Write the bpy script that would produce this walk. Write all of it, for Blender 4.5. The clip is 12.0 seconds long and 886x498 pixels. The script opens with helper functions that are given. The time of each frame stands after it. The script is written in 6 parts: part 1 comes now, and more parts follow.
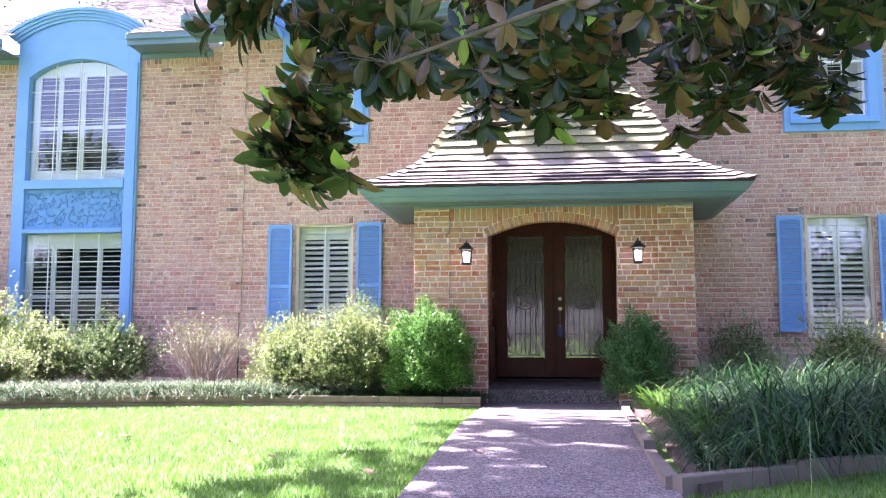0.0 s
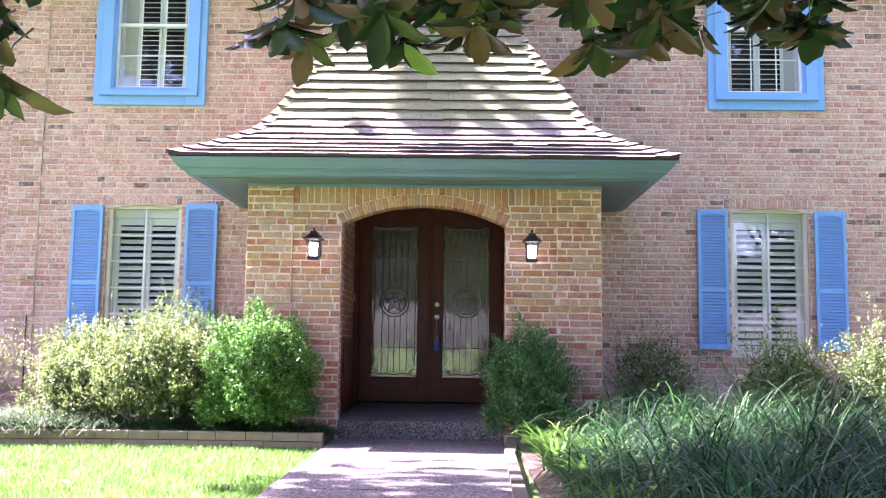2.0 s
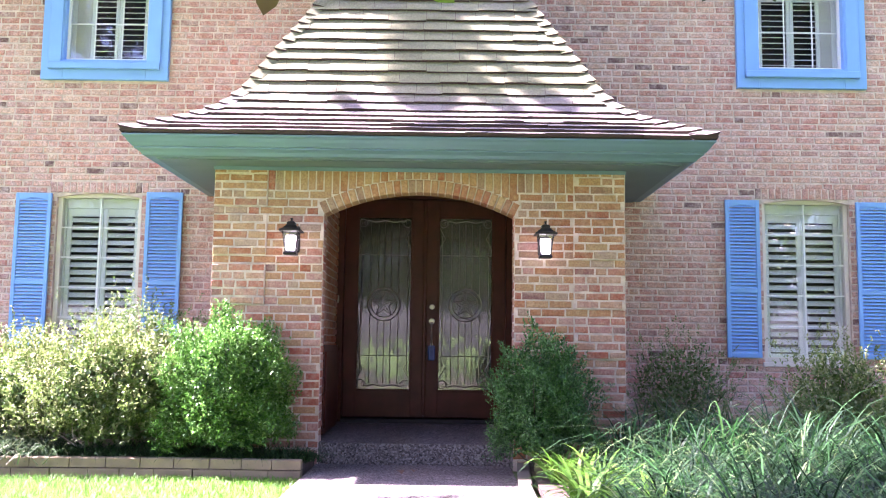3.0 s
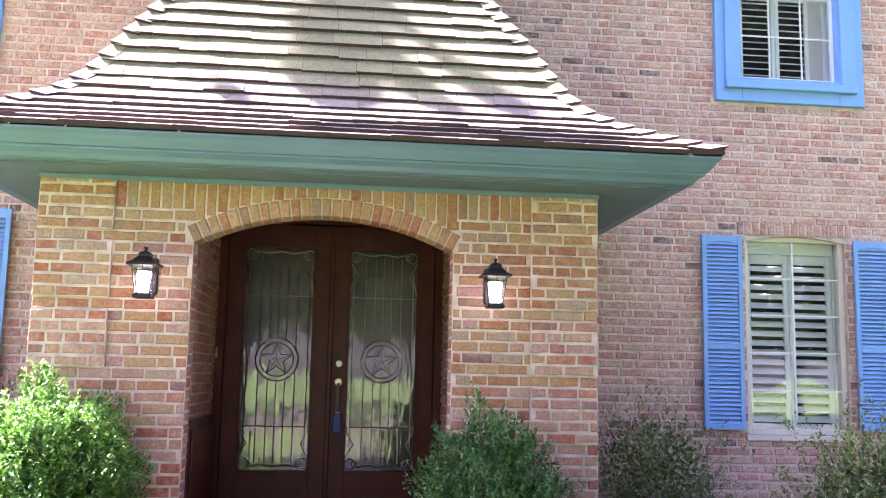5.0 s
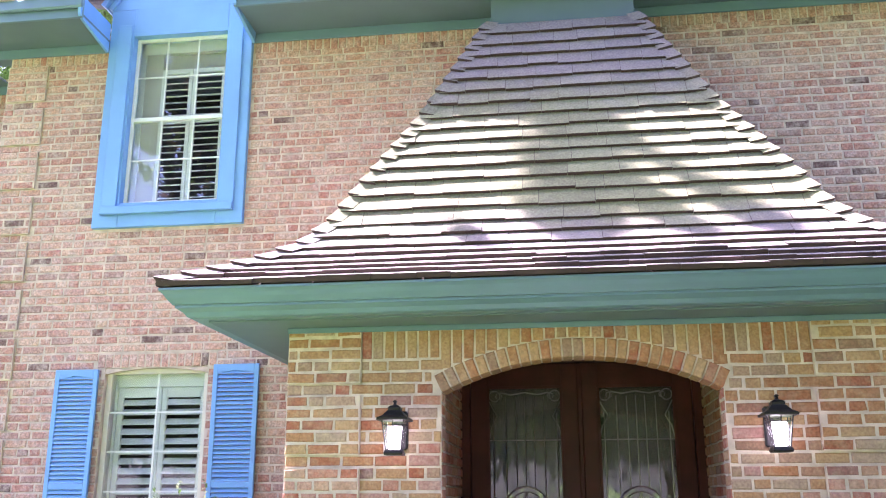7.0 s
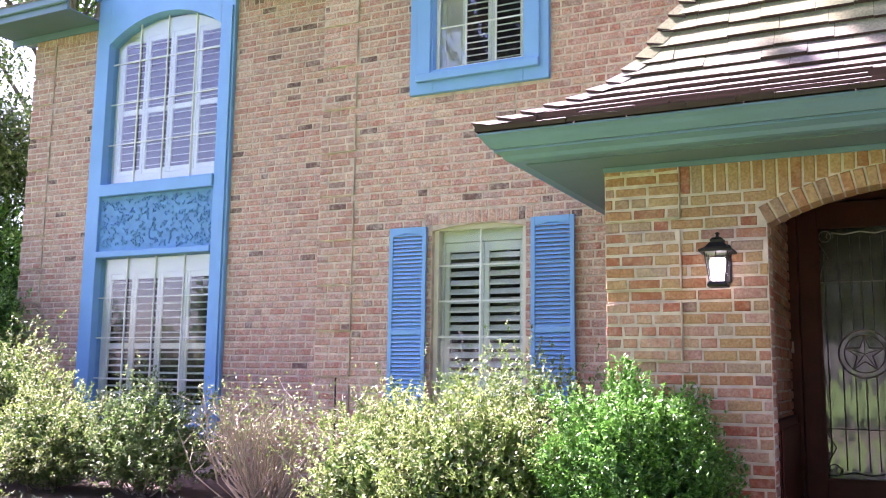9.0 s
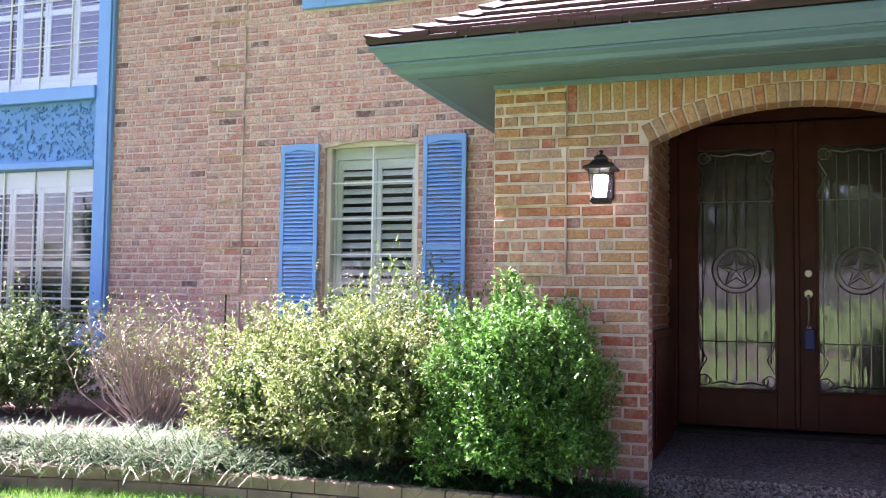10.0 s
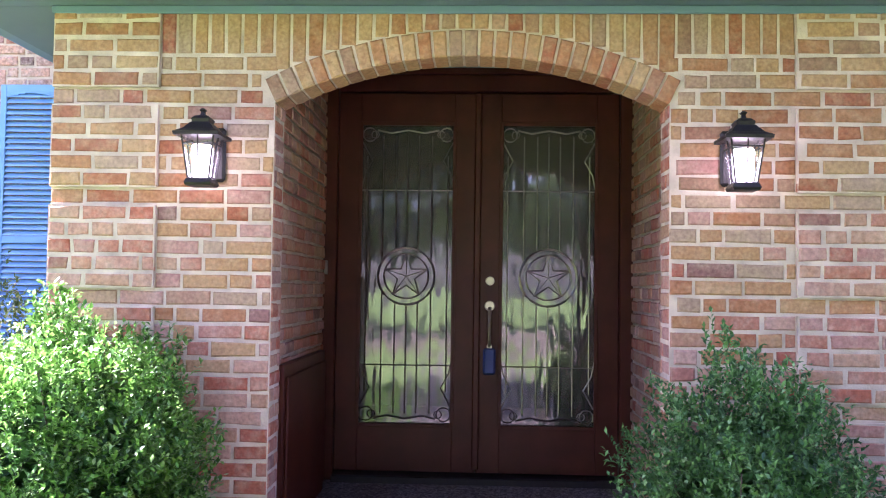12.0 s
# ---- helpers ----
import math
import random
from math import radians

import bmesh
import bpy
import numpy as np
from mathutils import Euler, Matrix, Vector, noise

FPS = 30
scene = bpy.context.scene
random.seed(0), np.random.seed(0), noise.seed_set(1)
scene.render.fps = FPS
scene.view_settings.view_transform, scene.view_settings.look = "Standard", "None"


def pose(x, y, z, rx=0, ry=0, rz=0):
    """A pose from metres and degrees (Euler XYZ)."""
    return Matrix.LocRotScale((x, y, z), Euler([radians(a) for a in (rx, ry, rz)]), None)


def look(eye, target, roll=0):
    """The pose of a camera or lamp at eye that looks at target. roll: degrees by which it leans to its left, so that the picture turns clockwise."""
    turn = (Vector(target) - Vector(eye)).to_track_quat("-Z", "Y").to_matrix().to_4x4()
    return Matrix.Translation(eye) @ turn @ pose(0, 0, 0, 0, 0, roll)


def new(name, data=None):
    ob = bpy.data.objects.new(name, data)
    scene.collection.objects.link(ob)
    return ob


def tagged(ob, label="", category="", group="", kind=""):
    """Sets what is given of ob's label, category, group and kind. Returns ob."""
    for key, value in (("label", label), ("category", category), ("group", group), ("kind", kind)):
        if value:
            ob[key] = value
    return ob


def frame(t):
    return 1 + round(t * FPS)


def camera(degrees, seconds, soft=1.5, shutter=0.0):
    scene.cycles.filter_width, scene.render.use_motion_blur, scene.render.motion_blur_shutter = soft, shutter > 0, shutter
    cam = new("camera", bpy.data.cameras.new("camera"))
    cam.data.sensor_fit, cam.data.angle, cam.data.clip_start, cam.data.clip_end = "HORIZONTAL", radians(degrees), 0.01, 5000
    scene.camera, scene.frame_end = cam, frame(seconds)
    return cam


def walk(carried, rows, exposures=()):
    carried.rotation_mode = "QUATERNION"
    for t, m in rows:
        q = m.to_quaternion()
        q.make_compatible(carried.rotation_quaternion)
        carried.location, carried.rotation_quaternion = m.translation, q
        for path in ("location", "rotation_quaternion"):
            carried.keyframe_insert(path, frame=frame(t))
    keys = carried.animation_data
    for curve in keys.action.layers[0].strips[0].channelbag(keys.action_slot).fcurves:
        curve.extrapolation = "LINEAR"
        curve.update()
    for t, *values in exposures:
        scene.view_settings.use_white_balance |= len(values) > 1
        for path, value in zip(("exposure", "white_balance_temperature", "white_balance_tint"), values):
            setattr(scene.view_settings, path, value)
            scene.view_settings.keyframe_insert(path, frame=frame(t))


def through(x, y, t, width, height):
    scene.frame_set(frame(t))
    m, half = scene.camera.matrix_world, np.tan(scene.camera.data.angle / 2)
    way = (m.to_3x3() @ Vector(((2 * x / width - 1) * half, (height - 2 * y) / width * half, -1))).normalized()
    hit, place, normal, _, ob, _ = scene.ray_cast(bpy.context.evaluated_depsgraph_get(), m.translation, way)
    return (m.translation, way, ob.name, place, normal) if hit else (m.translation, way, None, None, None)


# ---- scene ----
cam = camera(51.7, 12.0, soft=1.1)
PATH = [
    (0, (0.103, -14.576, 0.812), (-0.152, -12.603, 1.018), 0.1),
    (0.5, (0.192, -13.803, 0.894), (-0.051, -11.829, 1.1), 0.3),
    (1, (0.277, -13.086, 0.928), (0.068, -11.108, 1.133), 0.4),
    (1.5, (0.371, -12.395, 0.941), (0.257, -10.409, 1.148), 0.6),
    (2, (0.417, -11.721, 1.001), (0.372, -9.733, 1.211), 0.8),
    (2.5, (0.33, -11.043, 1.016), (0.307, -9.055, 1.23), 0.7),
    (4.3, (0.137, -8.649, 1.35), (0.187, -6.659, 1.536), 1.1),
    (4.5, (0.177, -8.446, 1.348), (0.24, -6.458, 1.557), 1.0),
    (5, (0.159, -8.159, 1.445), (0.358, -6.187, 1.717), 1.2),
    (5.5, (0.012, -7.945, 1.538), (0.366, -6.016, 1.93), 1.5),
    (6, (-0.085, -7.835, 1.572), (0.251, -5.923, 2.056), 1.3),
    (6.5, (-0.123, -7.829, 1.597), (-0.029, -5.9, 2.118), 0.9),
    (7, (-0.123, -7.768, 1.637), (-0.375, -5.855, 2.164), -0.1),
    (7.5, (-0.178, -7.722, 1.59), (-0.735, -5.879, 2.131), -0.6),
    (7.7, (-0.192, -7.718, 1.57), (-0.856, -5.911, 2.113), -0.8),
    (9.3, (-0.194, -7.774, 1.3), (-1.091, -5.997, 1.494), 0.4),
    (9.5, (-0.174, -7.767, 1.282), (-1.053, -5.977, 1.433), 0.5),
    (10, (-0.131, -7.777, 1.26), (-0.821, -5.903, 1.375), 0.8),
    (10.5, (-0.069, -7.691, 1.298), (-0.487, -5.738, 1.403), 0.8),
    (11, (0.017, -7.255, 1.367), (-0.234, -5.273, 1.469), 0.8),
    (11.5, (0.029, -6.651, 1.413), (-0.114, -4.659, 1.503), 0.7),
    (12, (0.048, -5.92, 1.466), (-0.043, -3.924, 1.553), 0.8),
]
walk(cam, [(t, look(eye, target, roll)) for t, eye, target, roll in PATH], [(0, 3.3, 5750, 52), (2.5, 3.55, 5800, 55), (4.5, 3.66, 5900, 56), (5.5, 3.68, 5950, 57), (7, 3.52, 5700, 53), (9.5, 2.98, 5950, 52), (10.5, 3.18, 5700, 54), (12, 3.86, 5600, 57)])

# ---- sky, sun ----
SUN_EL, SUN_AZ = radians(52), radians(286)   # azimuth clockwise from +y
world = bpy.data.worlds.new("world")
scene.world = world
world.use_nodes = True
wn = world.node_tree.nodes
sky = wn.new("ShaderNodeTexSky")
sky.sky_type = "NISHITA"
sky.sun_disc = False
sky.sun_elevation, sky.sun_rotation = SUN_EL, SUN_AZ
sky.dust_density = 2.5
wn["Background"].inputs[1].default_value = 0.08
world.node_tree.links.new(sky.outputs[0], wn["Background"].inputs[0])
sun = new("sun", bpy.data.lights.new("sun", "SUN"))
sun.data.energy, sun.data.angle, sun.data.color = 5.0, radians(0.6), (1.0, 0.95, 0.86)
sd = Vector((math.sin(SUN_AZ) * math.cos(SUN_EL), math.cos(SUN_AZ) * math.cos(SUN_EL), math.sin(SUN_EL)))
sun.matrix_world = look(sd * 50, (0, 0, 0))


# ---- materials ----
def mat(name, build):
    m = bpy.data.materials.new(name)
    m.use_nodes = True
    nt = m.node_tree
    b = nt.nodes["Principled BSDF"]

    def node(kind, **kw):
        n = nt.nodes.new("ShaderNode" + kind)
        for k, v in kw.items():
            if k in n.inputs.keys():
                n.inputs[k].default_value = v
        return n

    build(nt, b, node, nt.links.new)
    return m


def ramp(node, stops, interp="LINEAR"):
    r = node("ValToRGB")
    r.color_ramp.interpolation = interp
    e = r.color_ramp.elements
    while len(e) < len(stops):
        e.new(0.5)
    for el, (p, c) in zip(e, stops):
        el.position, el.color = p, (*c, 1)
    return r


def surface(name, col, rough=0.6, var=0.12, scale=6.0, fine=80.0, bump=0.15, metal=0.0, spec=0.5):
    """A plain surface with stains at a large scale and grain at a fine one."""
    def build(nt, b, node, link):
        tc = node("TexCoord")
        n1 = node("TexNoise", Scale=scale, Detail=4.0)
        n2 = node("TexNoise", Scale=fine, Detail=3.0)
        link(tc.outputs["Object"], n1.inputs["Vector"])
        link(tc.outputs["Object"], n2.inputs["Vector"])
        r = ramp(node, [(0.25, tuple(c * (1 - var) for c in col)), (0.75, tuple(min(1, c * (1 + var)) for c in col))])
        link(n1.outputs["Fac"], r.inputs[0])
        link(r.outputs[0], b.inputs["Base Color"])
        bp = node("Bump", Strength=bump, Distance=0.004)
        link(n2.outputs["Fac"], bp.inputs["Height"])
        link(bp.outputs[0], b.inputs["Normal"])
        b.inputs["Roughness"].default_value = rough
        b.inputs["Metallic"].default_value = metal
        b.inputs["Specular IOR Level"].default_value = spec
    return mat(name, build)


def pieces(name, stops, rough=0.85, fine=60.0, bump=0.5, mottled=0.35, interp="LINEAR", blot=(0.6, 0.57, 0.5), blots=0.3):
    """Bricks, shingles: every piece takes its own colour; pale blots and grain over it."""
    def build(nt, b, node, link):
        g, o = node("NewGeometry"), node("ObjectInfo")
        a = nt.nodes.new("ShaderNodeMath")
        a.operation = "ADD"
        link(g.outputs["Random Per Island"], a.inputs[0])
        link(o.outputs["Random"], a.inputs[1])
        f = nt.nodes.new("ShaderNodeMath")
        f.operation = "FRACT"
        link(a.outputs[0], f.inputs[0])
        r = ramp(node, stops, interp)
        link(f.outputs[0], r.inputs[0])
        n1 = node("TexNoise", Scale=14.0, Detail=6.0, Roughness=0.65)
        n2 = node("TexNoise", Scale=fine, Detail=4.0)
        n3 = node("TexNoise", Scale=0.8, Detail=3.0)
        for n in (n1, n2, n3):
            link(g.outputs["Position"], n.inputs["Vector"])
        mr = ramp(node, [(0.44, (0, 0, 0)), (0.68, (blots, blots, blots))])
        link(n1.outputs["Fac"], mr.inputs[0])
        mx = nt.nodes.new("ShaderNodeMixRGB")
        link(mr.outputs[0], mx.inputs[0])
        link(r.outputs[0], mx.inputs[1])
        mx.inputs[2].default_value = (*blot, 1)
        dark = ramp(node, [(0.3, (1 - mottled,) * 3), (0.7, (1 + mottled * 0.3,) * 3)])
        link(n2.outputs["Fac"], dark.inputs[0])
        m2 = nt.nodes.new("ShaderNodeMixRGB")
        m2.blend_type = "MULTIPLY"
        m2.inputs[0].default_value = 1
        link(mx.outputs[0], m2.inputs[1])
        link(dark.outputs[0], m2.inputs[2])
        big = ramp(node, [(0.3, (0.84, 0.82, 0.8)), (0.7, (1.06, 1.06, 1.06))])
        link(n3.outputs["Fac"], big.inputs[0])
        m3 = nt.nodes.new("ShaderNodeMixRGB")
        m3.blend_type = "MULTIPLY"
        m3.inputs[0].default_value = 1
        link(m2.outputs[0], m3.inputs[1])
        link(big.outputs[0], m3.inputs[2])
        link(m3.outputs[0], b.inputs["Base Color"])
        bp = node("Bump", Strength=bump, Distance=0.006)
        link(n1.outputs["Fac"], bp.inputs["Height"])
        bp2 = node("Bump", Strength=bump * 0.7, Distance=0.003)
        link(n2.outputs["Fac"], bp2.inputs["Height"])
        link(bp.outputs[0], bp2.inputs["Normal"])
        link(bp2.outputs[0], b.inputs["Normal"])
        b.inputs["Roughness"].default_value = rough
        b.inputs["Specular IOR Level"].default_value = 0.25
    return mat(name, build)


def leafy(name, stops, rough=0.5, through=0.35, under=None):
    """Leaves: each its own green, with light coming through."""
    def build(nt, b, node, link):
        g = node("NewGeometry")
        r = ramp(node, stops)
        link(g.outputs["Random Per Island"], r.inputs[0])
        n = node("TexNoise", Scale=3.0, Detail=2.0)
        link(g.outputs["Position"], n.inputs["Vector"])
        d = ramp(node, [(0.3, (0.75,) * 3), (0.7, (1.2,) * 3)])
        link(n.outputs["Fac"], d.inputs[0])
        m = nt.nodes.new("ShaderNodeMixRGB")
        m.blend_type = "MULTIPLY"
        m.inputs[0].default_value = 1
        link(r.outputs[0], m.inputs[1])
        link(d.outputs[0], m.inputs[2])
        link(m.outputs[0], b.inputs["Base Color"])
        b.inputs["Roughness"].default_value = rough
        b.inputs["Specular IOR Level"].default_value = 0.4
        t = nt.nodes.new("ShaderNodeBsdfTranslucent")
        link(m.outputs[0], t.inputs[0])
        mix = nt.nodes.new("ShaderNodeMixShader")
        mix.inputs[0].default_value = through
        link(b.outputs[0], mix.inputs[1])
        link(t.outputs[0], mix.inputs[2])
        link(mix.outputs[0], nt.nodes["Material Output"].inputs[0])
    return mat(name, build)


BRICK_MIX = [(0.0, (0.42, 0.27, 0.19)), (0.12, (0.47, 0.30, 0.22)), (0.25, (0.40, 0.21, 0.155)), (0.38, (0.48, 0.35, 0.25)), (0.5, (0.43, 0.25, 0.19)),
             (0.62, (0.37, 0.175, 0.13)), (0.74, (0.46, 0.31, 0.23)), (0.86, (0.41, 0.26, 0.21)), (0.95, (0.33, 0.21, 0.17)), (0.975, (0.14, 0.085, 0.07)), (1.0, (0.16, 0.1, 0.08))]
WARM_MIX = [(0.0, (0.44, 0.29, 0.18)), (0.14, (0.47, 0.34, 0.22)), (0.28, (0.42, 0.15, 0.08)), (0.42, (0.47, 0.33, 0.24)), (0.55, (0.44, 0.23, 0.15)),
            (0.68, (0.38, 0.12, 0.07)), (0.8, (0.48, 0.34, 0.27)), (0.9, (0.43, 0.26, 0.21)), (0.97, (0.24, 0.15, 0.13)), (1.0, (0.30, 0.17, 0.13))]
WARM_MIX = [(p, (r * 1.08, g * 0.88, b * 0.86)) for p, (r, g, b) in WARM_MIX]
BRICK_MIX = [(p, (min(1, r * 1.38), g * 1.28, b * 1.28)) for p, (r, g, b) in BRICK_MIX]
M_brick = pieces("old_brick", BRICK_MIX, blots=0.72, blot=(0.66, 0.53, 0.45), mottled=0.45, bump=0.9)
M_warm = pieces("old_brick_warm", WARM_MIX, blots=0.5, blot=(0.62, 0.45, 0.33), mottled=0.3, bump=0.9)
M_ochre = pieces("old_brick_ochre", [(0.0, (0.47, 0.25, 0.11)), (0.15, (0.49, 0.31, 0.16)), (0.3, (0.40, 0.16, 0.07)), (0.45, (0.48, 0.28, 0.14)), (0.6, (0.46, 0.22, 0.10)),
                 (0.72, (0.38, 0.12, 0.06)), (0.85, (0.46, 0.32, 0.22)), (1.0, (0.33, 0.18, 0.11))], blots=0.42, blot=(0.60, 0.43, 0.25), mottled=0.3, bump=0.9)
M_mortar = surface("mortar", (0.56, 0.45, 0.35), 0.95, 0.32, 9, 110, 0.9)
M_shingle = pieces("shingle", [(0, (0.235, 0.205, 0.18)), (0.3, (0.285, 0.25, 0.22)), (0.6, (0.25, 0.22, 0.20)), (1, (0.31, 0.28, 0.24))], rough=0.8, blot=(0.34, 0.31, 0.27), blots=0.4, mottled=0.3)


def green_band(m, lo, hi):
    """A greener, yellower tint on the steep courses between two heights, with a ragged edge."""
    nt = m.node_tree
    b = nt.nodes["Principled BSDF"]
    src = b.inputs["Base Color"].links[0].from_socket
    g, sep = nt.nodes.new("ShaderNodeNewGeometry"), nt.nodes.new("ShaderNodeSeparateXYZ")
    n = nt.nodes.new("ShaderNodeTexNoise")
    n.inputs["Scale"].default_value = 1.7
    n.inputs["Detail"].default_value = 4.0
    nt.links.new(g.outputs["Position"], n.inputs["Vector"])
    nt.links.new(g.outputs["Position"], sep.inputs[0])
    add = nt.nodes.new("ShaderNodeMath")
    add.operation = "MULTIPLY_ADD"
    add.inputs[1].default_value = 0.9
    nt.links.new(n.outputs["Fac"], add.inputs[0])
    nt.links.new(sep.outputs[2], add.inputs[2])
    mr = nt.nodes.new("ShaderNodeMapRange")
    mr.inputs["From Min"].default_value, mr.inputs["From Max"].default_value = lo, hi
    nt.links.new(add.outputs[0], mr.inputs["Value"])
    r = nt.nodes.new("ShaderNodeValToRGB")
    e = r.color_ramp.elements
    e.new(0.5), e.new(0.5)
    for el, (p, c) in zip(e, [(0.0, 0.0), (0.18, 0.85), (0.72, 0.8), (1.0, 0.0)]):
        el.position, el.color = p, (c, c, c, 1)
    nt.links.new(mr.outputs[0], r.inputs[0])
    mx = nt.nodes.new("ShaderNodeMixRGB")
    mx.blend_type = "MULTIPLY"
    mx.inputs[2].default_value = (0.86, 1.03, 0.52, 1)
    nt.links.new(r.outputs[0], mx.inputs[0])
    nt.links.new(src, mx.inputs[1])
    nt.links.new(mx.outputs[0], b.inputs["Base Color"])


green_band(M_shingle, 3.8, 5.6)
# Near-black butts: dark end grain plus the painted shadow line of each course.
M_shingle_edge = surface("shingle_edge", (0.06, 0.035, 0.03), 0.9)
M_blue = surface("blue_paint", (0.16, 0.37, 0.66), 0.45, 0.06, 4, 90, 0.08)
M_bluelt = surface("light_blue_paint", (0.17, 0.38, 0.68), 0.5, 0.06, 3, 90, 0.1)
M_relief = surface("blue_stucco", (0.11, 0.30, 0.55), 0.6, 0.15, 8, 22, 1.0)
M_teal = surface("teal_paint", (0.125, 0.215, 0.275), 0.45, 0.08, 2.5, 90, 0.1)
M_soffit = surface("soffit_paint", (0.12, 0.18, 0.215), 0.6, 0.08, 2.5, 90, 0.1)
M_white = surface("white_paint", (0.72, 0.74, 0.66), 0.45, 0.04, 4, 90, 0.05)
M_frame = surface("cream_frame", (0.62, 0.58, 0.47), 0.5, 0.08, 4, 90, 0.1)
M_wood = surface("mahogany", (0.075, 0.017, 0.009), 0.45, 0.3, 5, 60, 0.12, spec=0.25)
# Near-black that stands for the unlit rooms behind the glass.
M_room_shade = surface("room_shade", (0.02, 0.02, 0.022), 0.8)
M_iron = surface("dark_iron", (0.03, 0.026, 0.025), 0.5, 0.2, 20, 150, 0.3, 0.6)
M_nickel = surface("satin_metal", (0.42, 0.38, 0.32), 0.3, 0.1, 20, 150, 0.1, 1.0)
M_came = surface("came", (0.22, 0.20, 0.17), 0.3, 0.25, 12, 120, 0.15, 1.0)
M_tag = surface("blue_tag", (0.03, 0.05, 0.20), 0.5)
M_soil = surface("mulch", (0.085, 0.055, 0.04), 0.95, 0.4, 9, 40, 1.0)
M_stone = surface("edging_stone", (0.26, 0.19, 0.11), 0.9, 0.25, 6, 60, 0.6)
M_conc = surface("concrete_edge", (0.14, 0.115, 0.085), 0.9, 0.2, 5, 90, 0.6)
M_bark = surface("bark", (0.10, 0.08, 0.06), 0.9, 0.3, 8, 50, 0.8)
M_twig = surface("dry_twig", (0.33, 0.275, 0.215), 0.85, 0.2, 8, 50, 0.3)
M_wall_in = surface("plaster", (0.5, 0.48, 0.42), 0.8)


def _agg(nt, b, node, link):
    g = node("NewGeometry")
    v = node("TexVoronoi", Scale=75.0)
    n = node("TexNoise", Scale=1.4, Detail=5.0)
    link(g.outputs["Position"], v.inputs["Vector"])
    link(g.outputs["Position"], n.inputs["Vector"])
    sep = nt.nodes.new("ShaderNodeSeparateColor")
    link(v.outputs["Color"], sep.inputs[0])
    r = ramp(node, [(0, (0.04, 0.03, 0.027)), (0.3, (0.105, 0.09, 0.08)), (0.6, (0.175, 0.15, 0.132)), (0.85, (0.29, 0.26, 0.235)), (1, (0.11, 0.07, 0.05))])
    link(sep.outputs[0], r.inputs[0])
    d = ramp(node, [(0.3, (0.75, 0.74, 0.74)), (0.7, (1.1, 1.1, 1.1))])
    link(n.outputs["Fac"], d.inputs[0])
    m = nt.nodes.new("ShaderNodeMixRGB")
    m.blend_type = "MULTIPLY"
    m.inputs[0].default_value = 1
    link(r.outputs[0], m.inputs[1])
    link(d.outputs[0], m.inputs[2])
    link(m.outputs[0], b.inputs["Base Color"])
    bp = node("Bump", Strength=0.8, Distance=0.006)
    bp.invert = True
    link(v.outputs["Distance"], bp.inputs["Height"])
    link(bp.outputs[0], b.inputs["Normal"])
    b.inputs["Roughness"].default_value = 0.8


M_agg = mat("exposed_aggregate", _agg)


def _glass(tint, rough, base, wave=0.1, obscure=0.0, stretch=(1, 1, 1)):
    def build(nt, b, node, link):
        g = nt.nodes.new("ShaderNodeBsdfGlossy")
        g.inputs["Roughness"].default_value = rough
        t = nt.nodes.new("ShaderNodeBsdfTransparent")
        t.inputs[0].default_value = (*tint, 1)
        fr = nt.nodes.new("ShaderNodeLayerWeight")
        fr.inputs[0].default_value = 0.5
        n = node("TexNoise", Scale=2.5, Detail=1.0)
        gm = nt.nodes.new("ShaderNodeNewGeometry")
        mp = nt.nodes.new("ShaderNodeMapping")
        mp.inputs["Scale"].default_value = stretch
        link(gm.outputs["Position"], mp.inputs["Vector"])
        link(mp.outputs[0], n.inputs["Vector"])
        bp = node("Bump", Strength=wave, Distance=0.02)
        link(n.outputs["Fac"], bp.inputs["Height"])
        link(bp.outputs[0], g.inputs["Normal"])
        mix = nt.nodes.new("ShaderNodeMixShader")
        a = nt.nodes.new("ShaderNodeMath")
        a.inputs[1].default_value = 4.0
        a.operation = "POWER"
        link(fr.outputs["Facing"], a.inputs[0])
        k = nt.nodes.new("ShaderNodeMath")
        k.operation = "MULTIPLY_ADD"
        k.inputs[1].default_value = 0.9
        k.inputs[2].default_value = base
        k.use_clamp = True
        link(a.outputs[0], k.inputs[0])
        link(k.outputs[0], mix.inputs[0])
        link(t.outputs[0], mix.inputs[1])
        link(g.outputs[0], mix.inputs[2])
        haze = nt.nodes.new("ShaderNodeBsdfGlossy")
        haze.inputs["Roughness"].default_value = 0.45
        haze.inputs["Color"].default_value = (0.75, 0.72, 0.68, 1)
        mh = nt.nodes.new("ShaderNodeMixShader")
        mh.inputs[0].default_value = obscure
        link(mix.outputs[0], mh.inputs[1])
        link(haze.outputs[0], mh.inputs[2])
        link(mh.outputs[0], nt.nodes["Material Output"].inputs[0])
    return build


M_glass = mat("window_glass", _glass((0.94, 0.96, 0.96), 0.0, 0.07))
M_doorglass = mat("leaded_glass", _glass((0.4, 0.42, 0.38), 0.04, 0.11, 0.15, 0.06, (7, 1, 1.6)))


def _lamp(nt, b, node, link):
    b.inputs["Base Color"].default_value = (1, 1, 1, 1)
    b.inputs["Emission Color"].default_value = (1.0, 0.93, 0.85, 1)
    b.inputs["Emission Strength"].default_value = 1.35


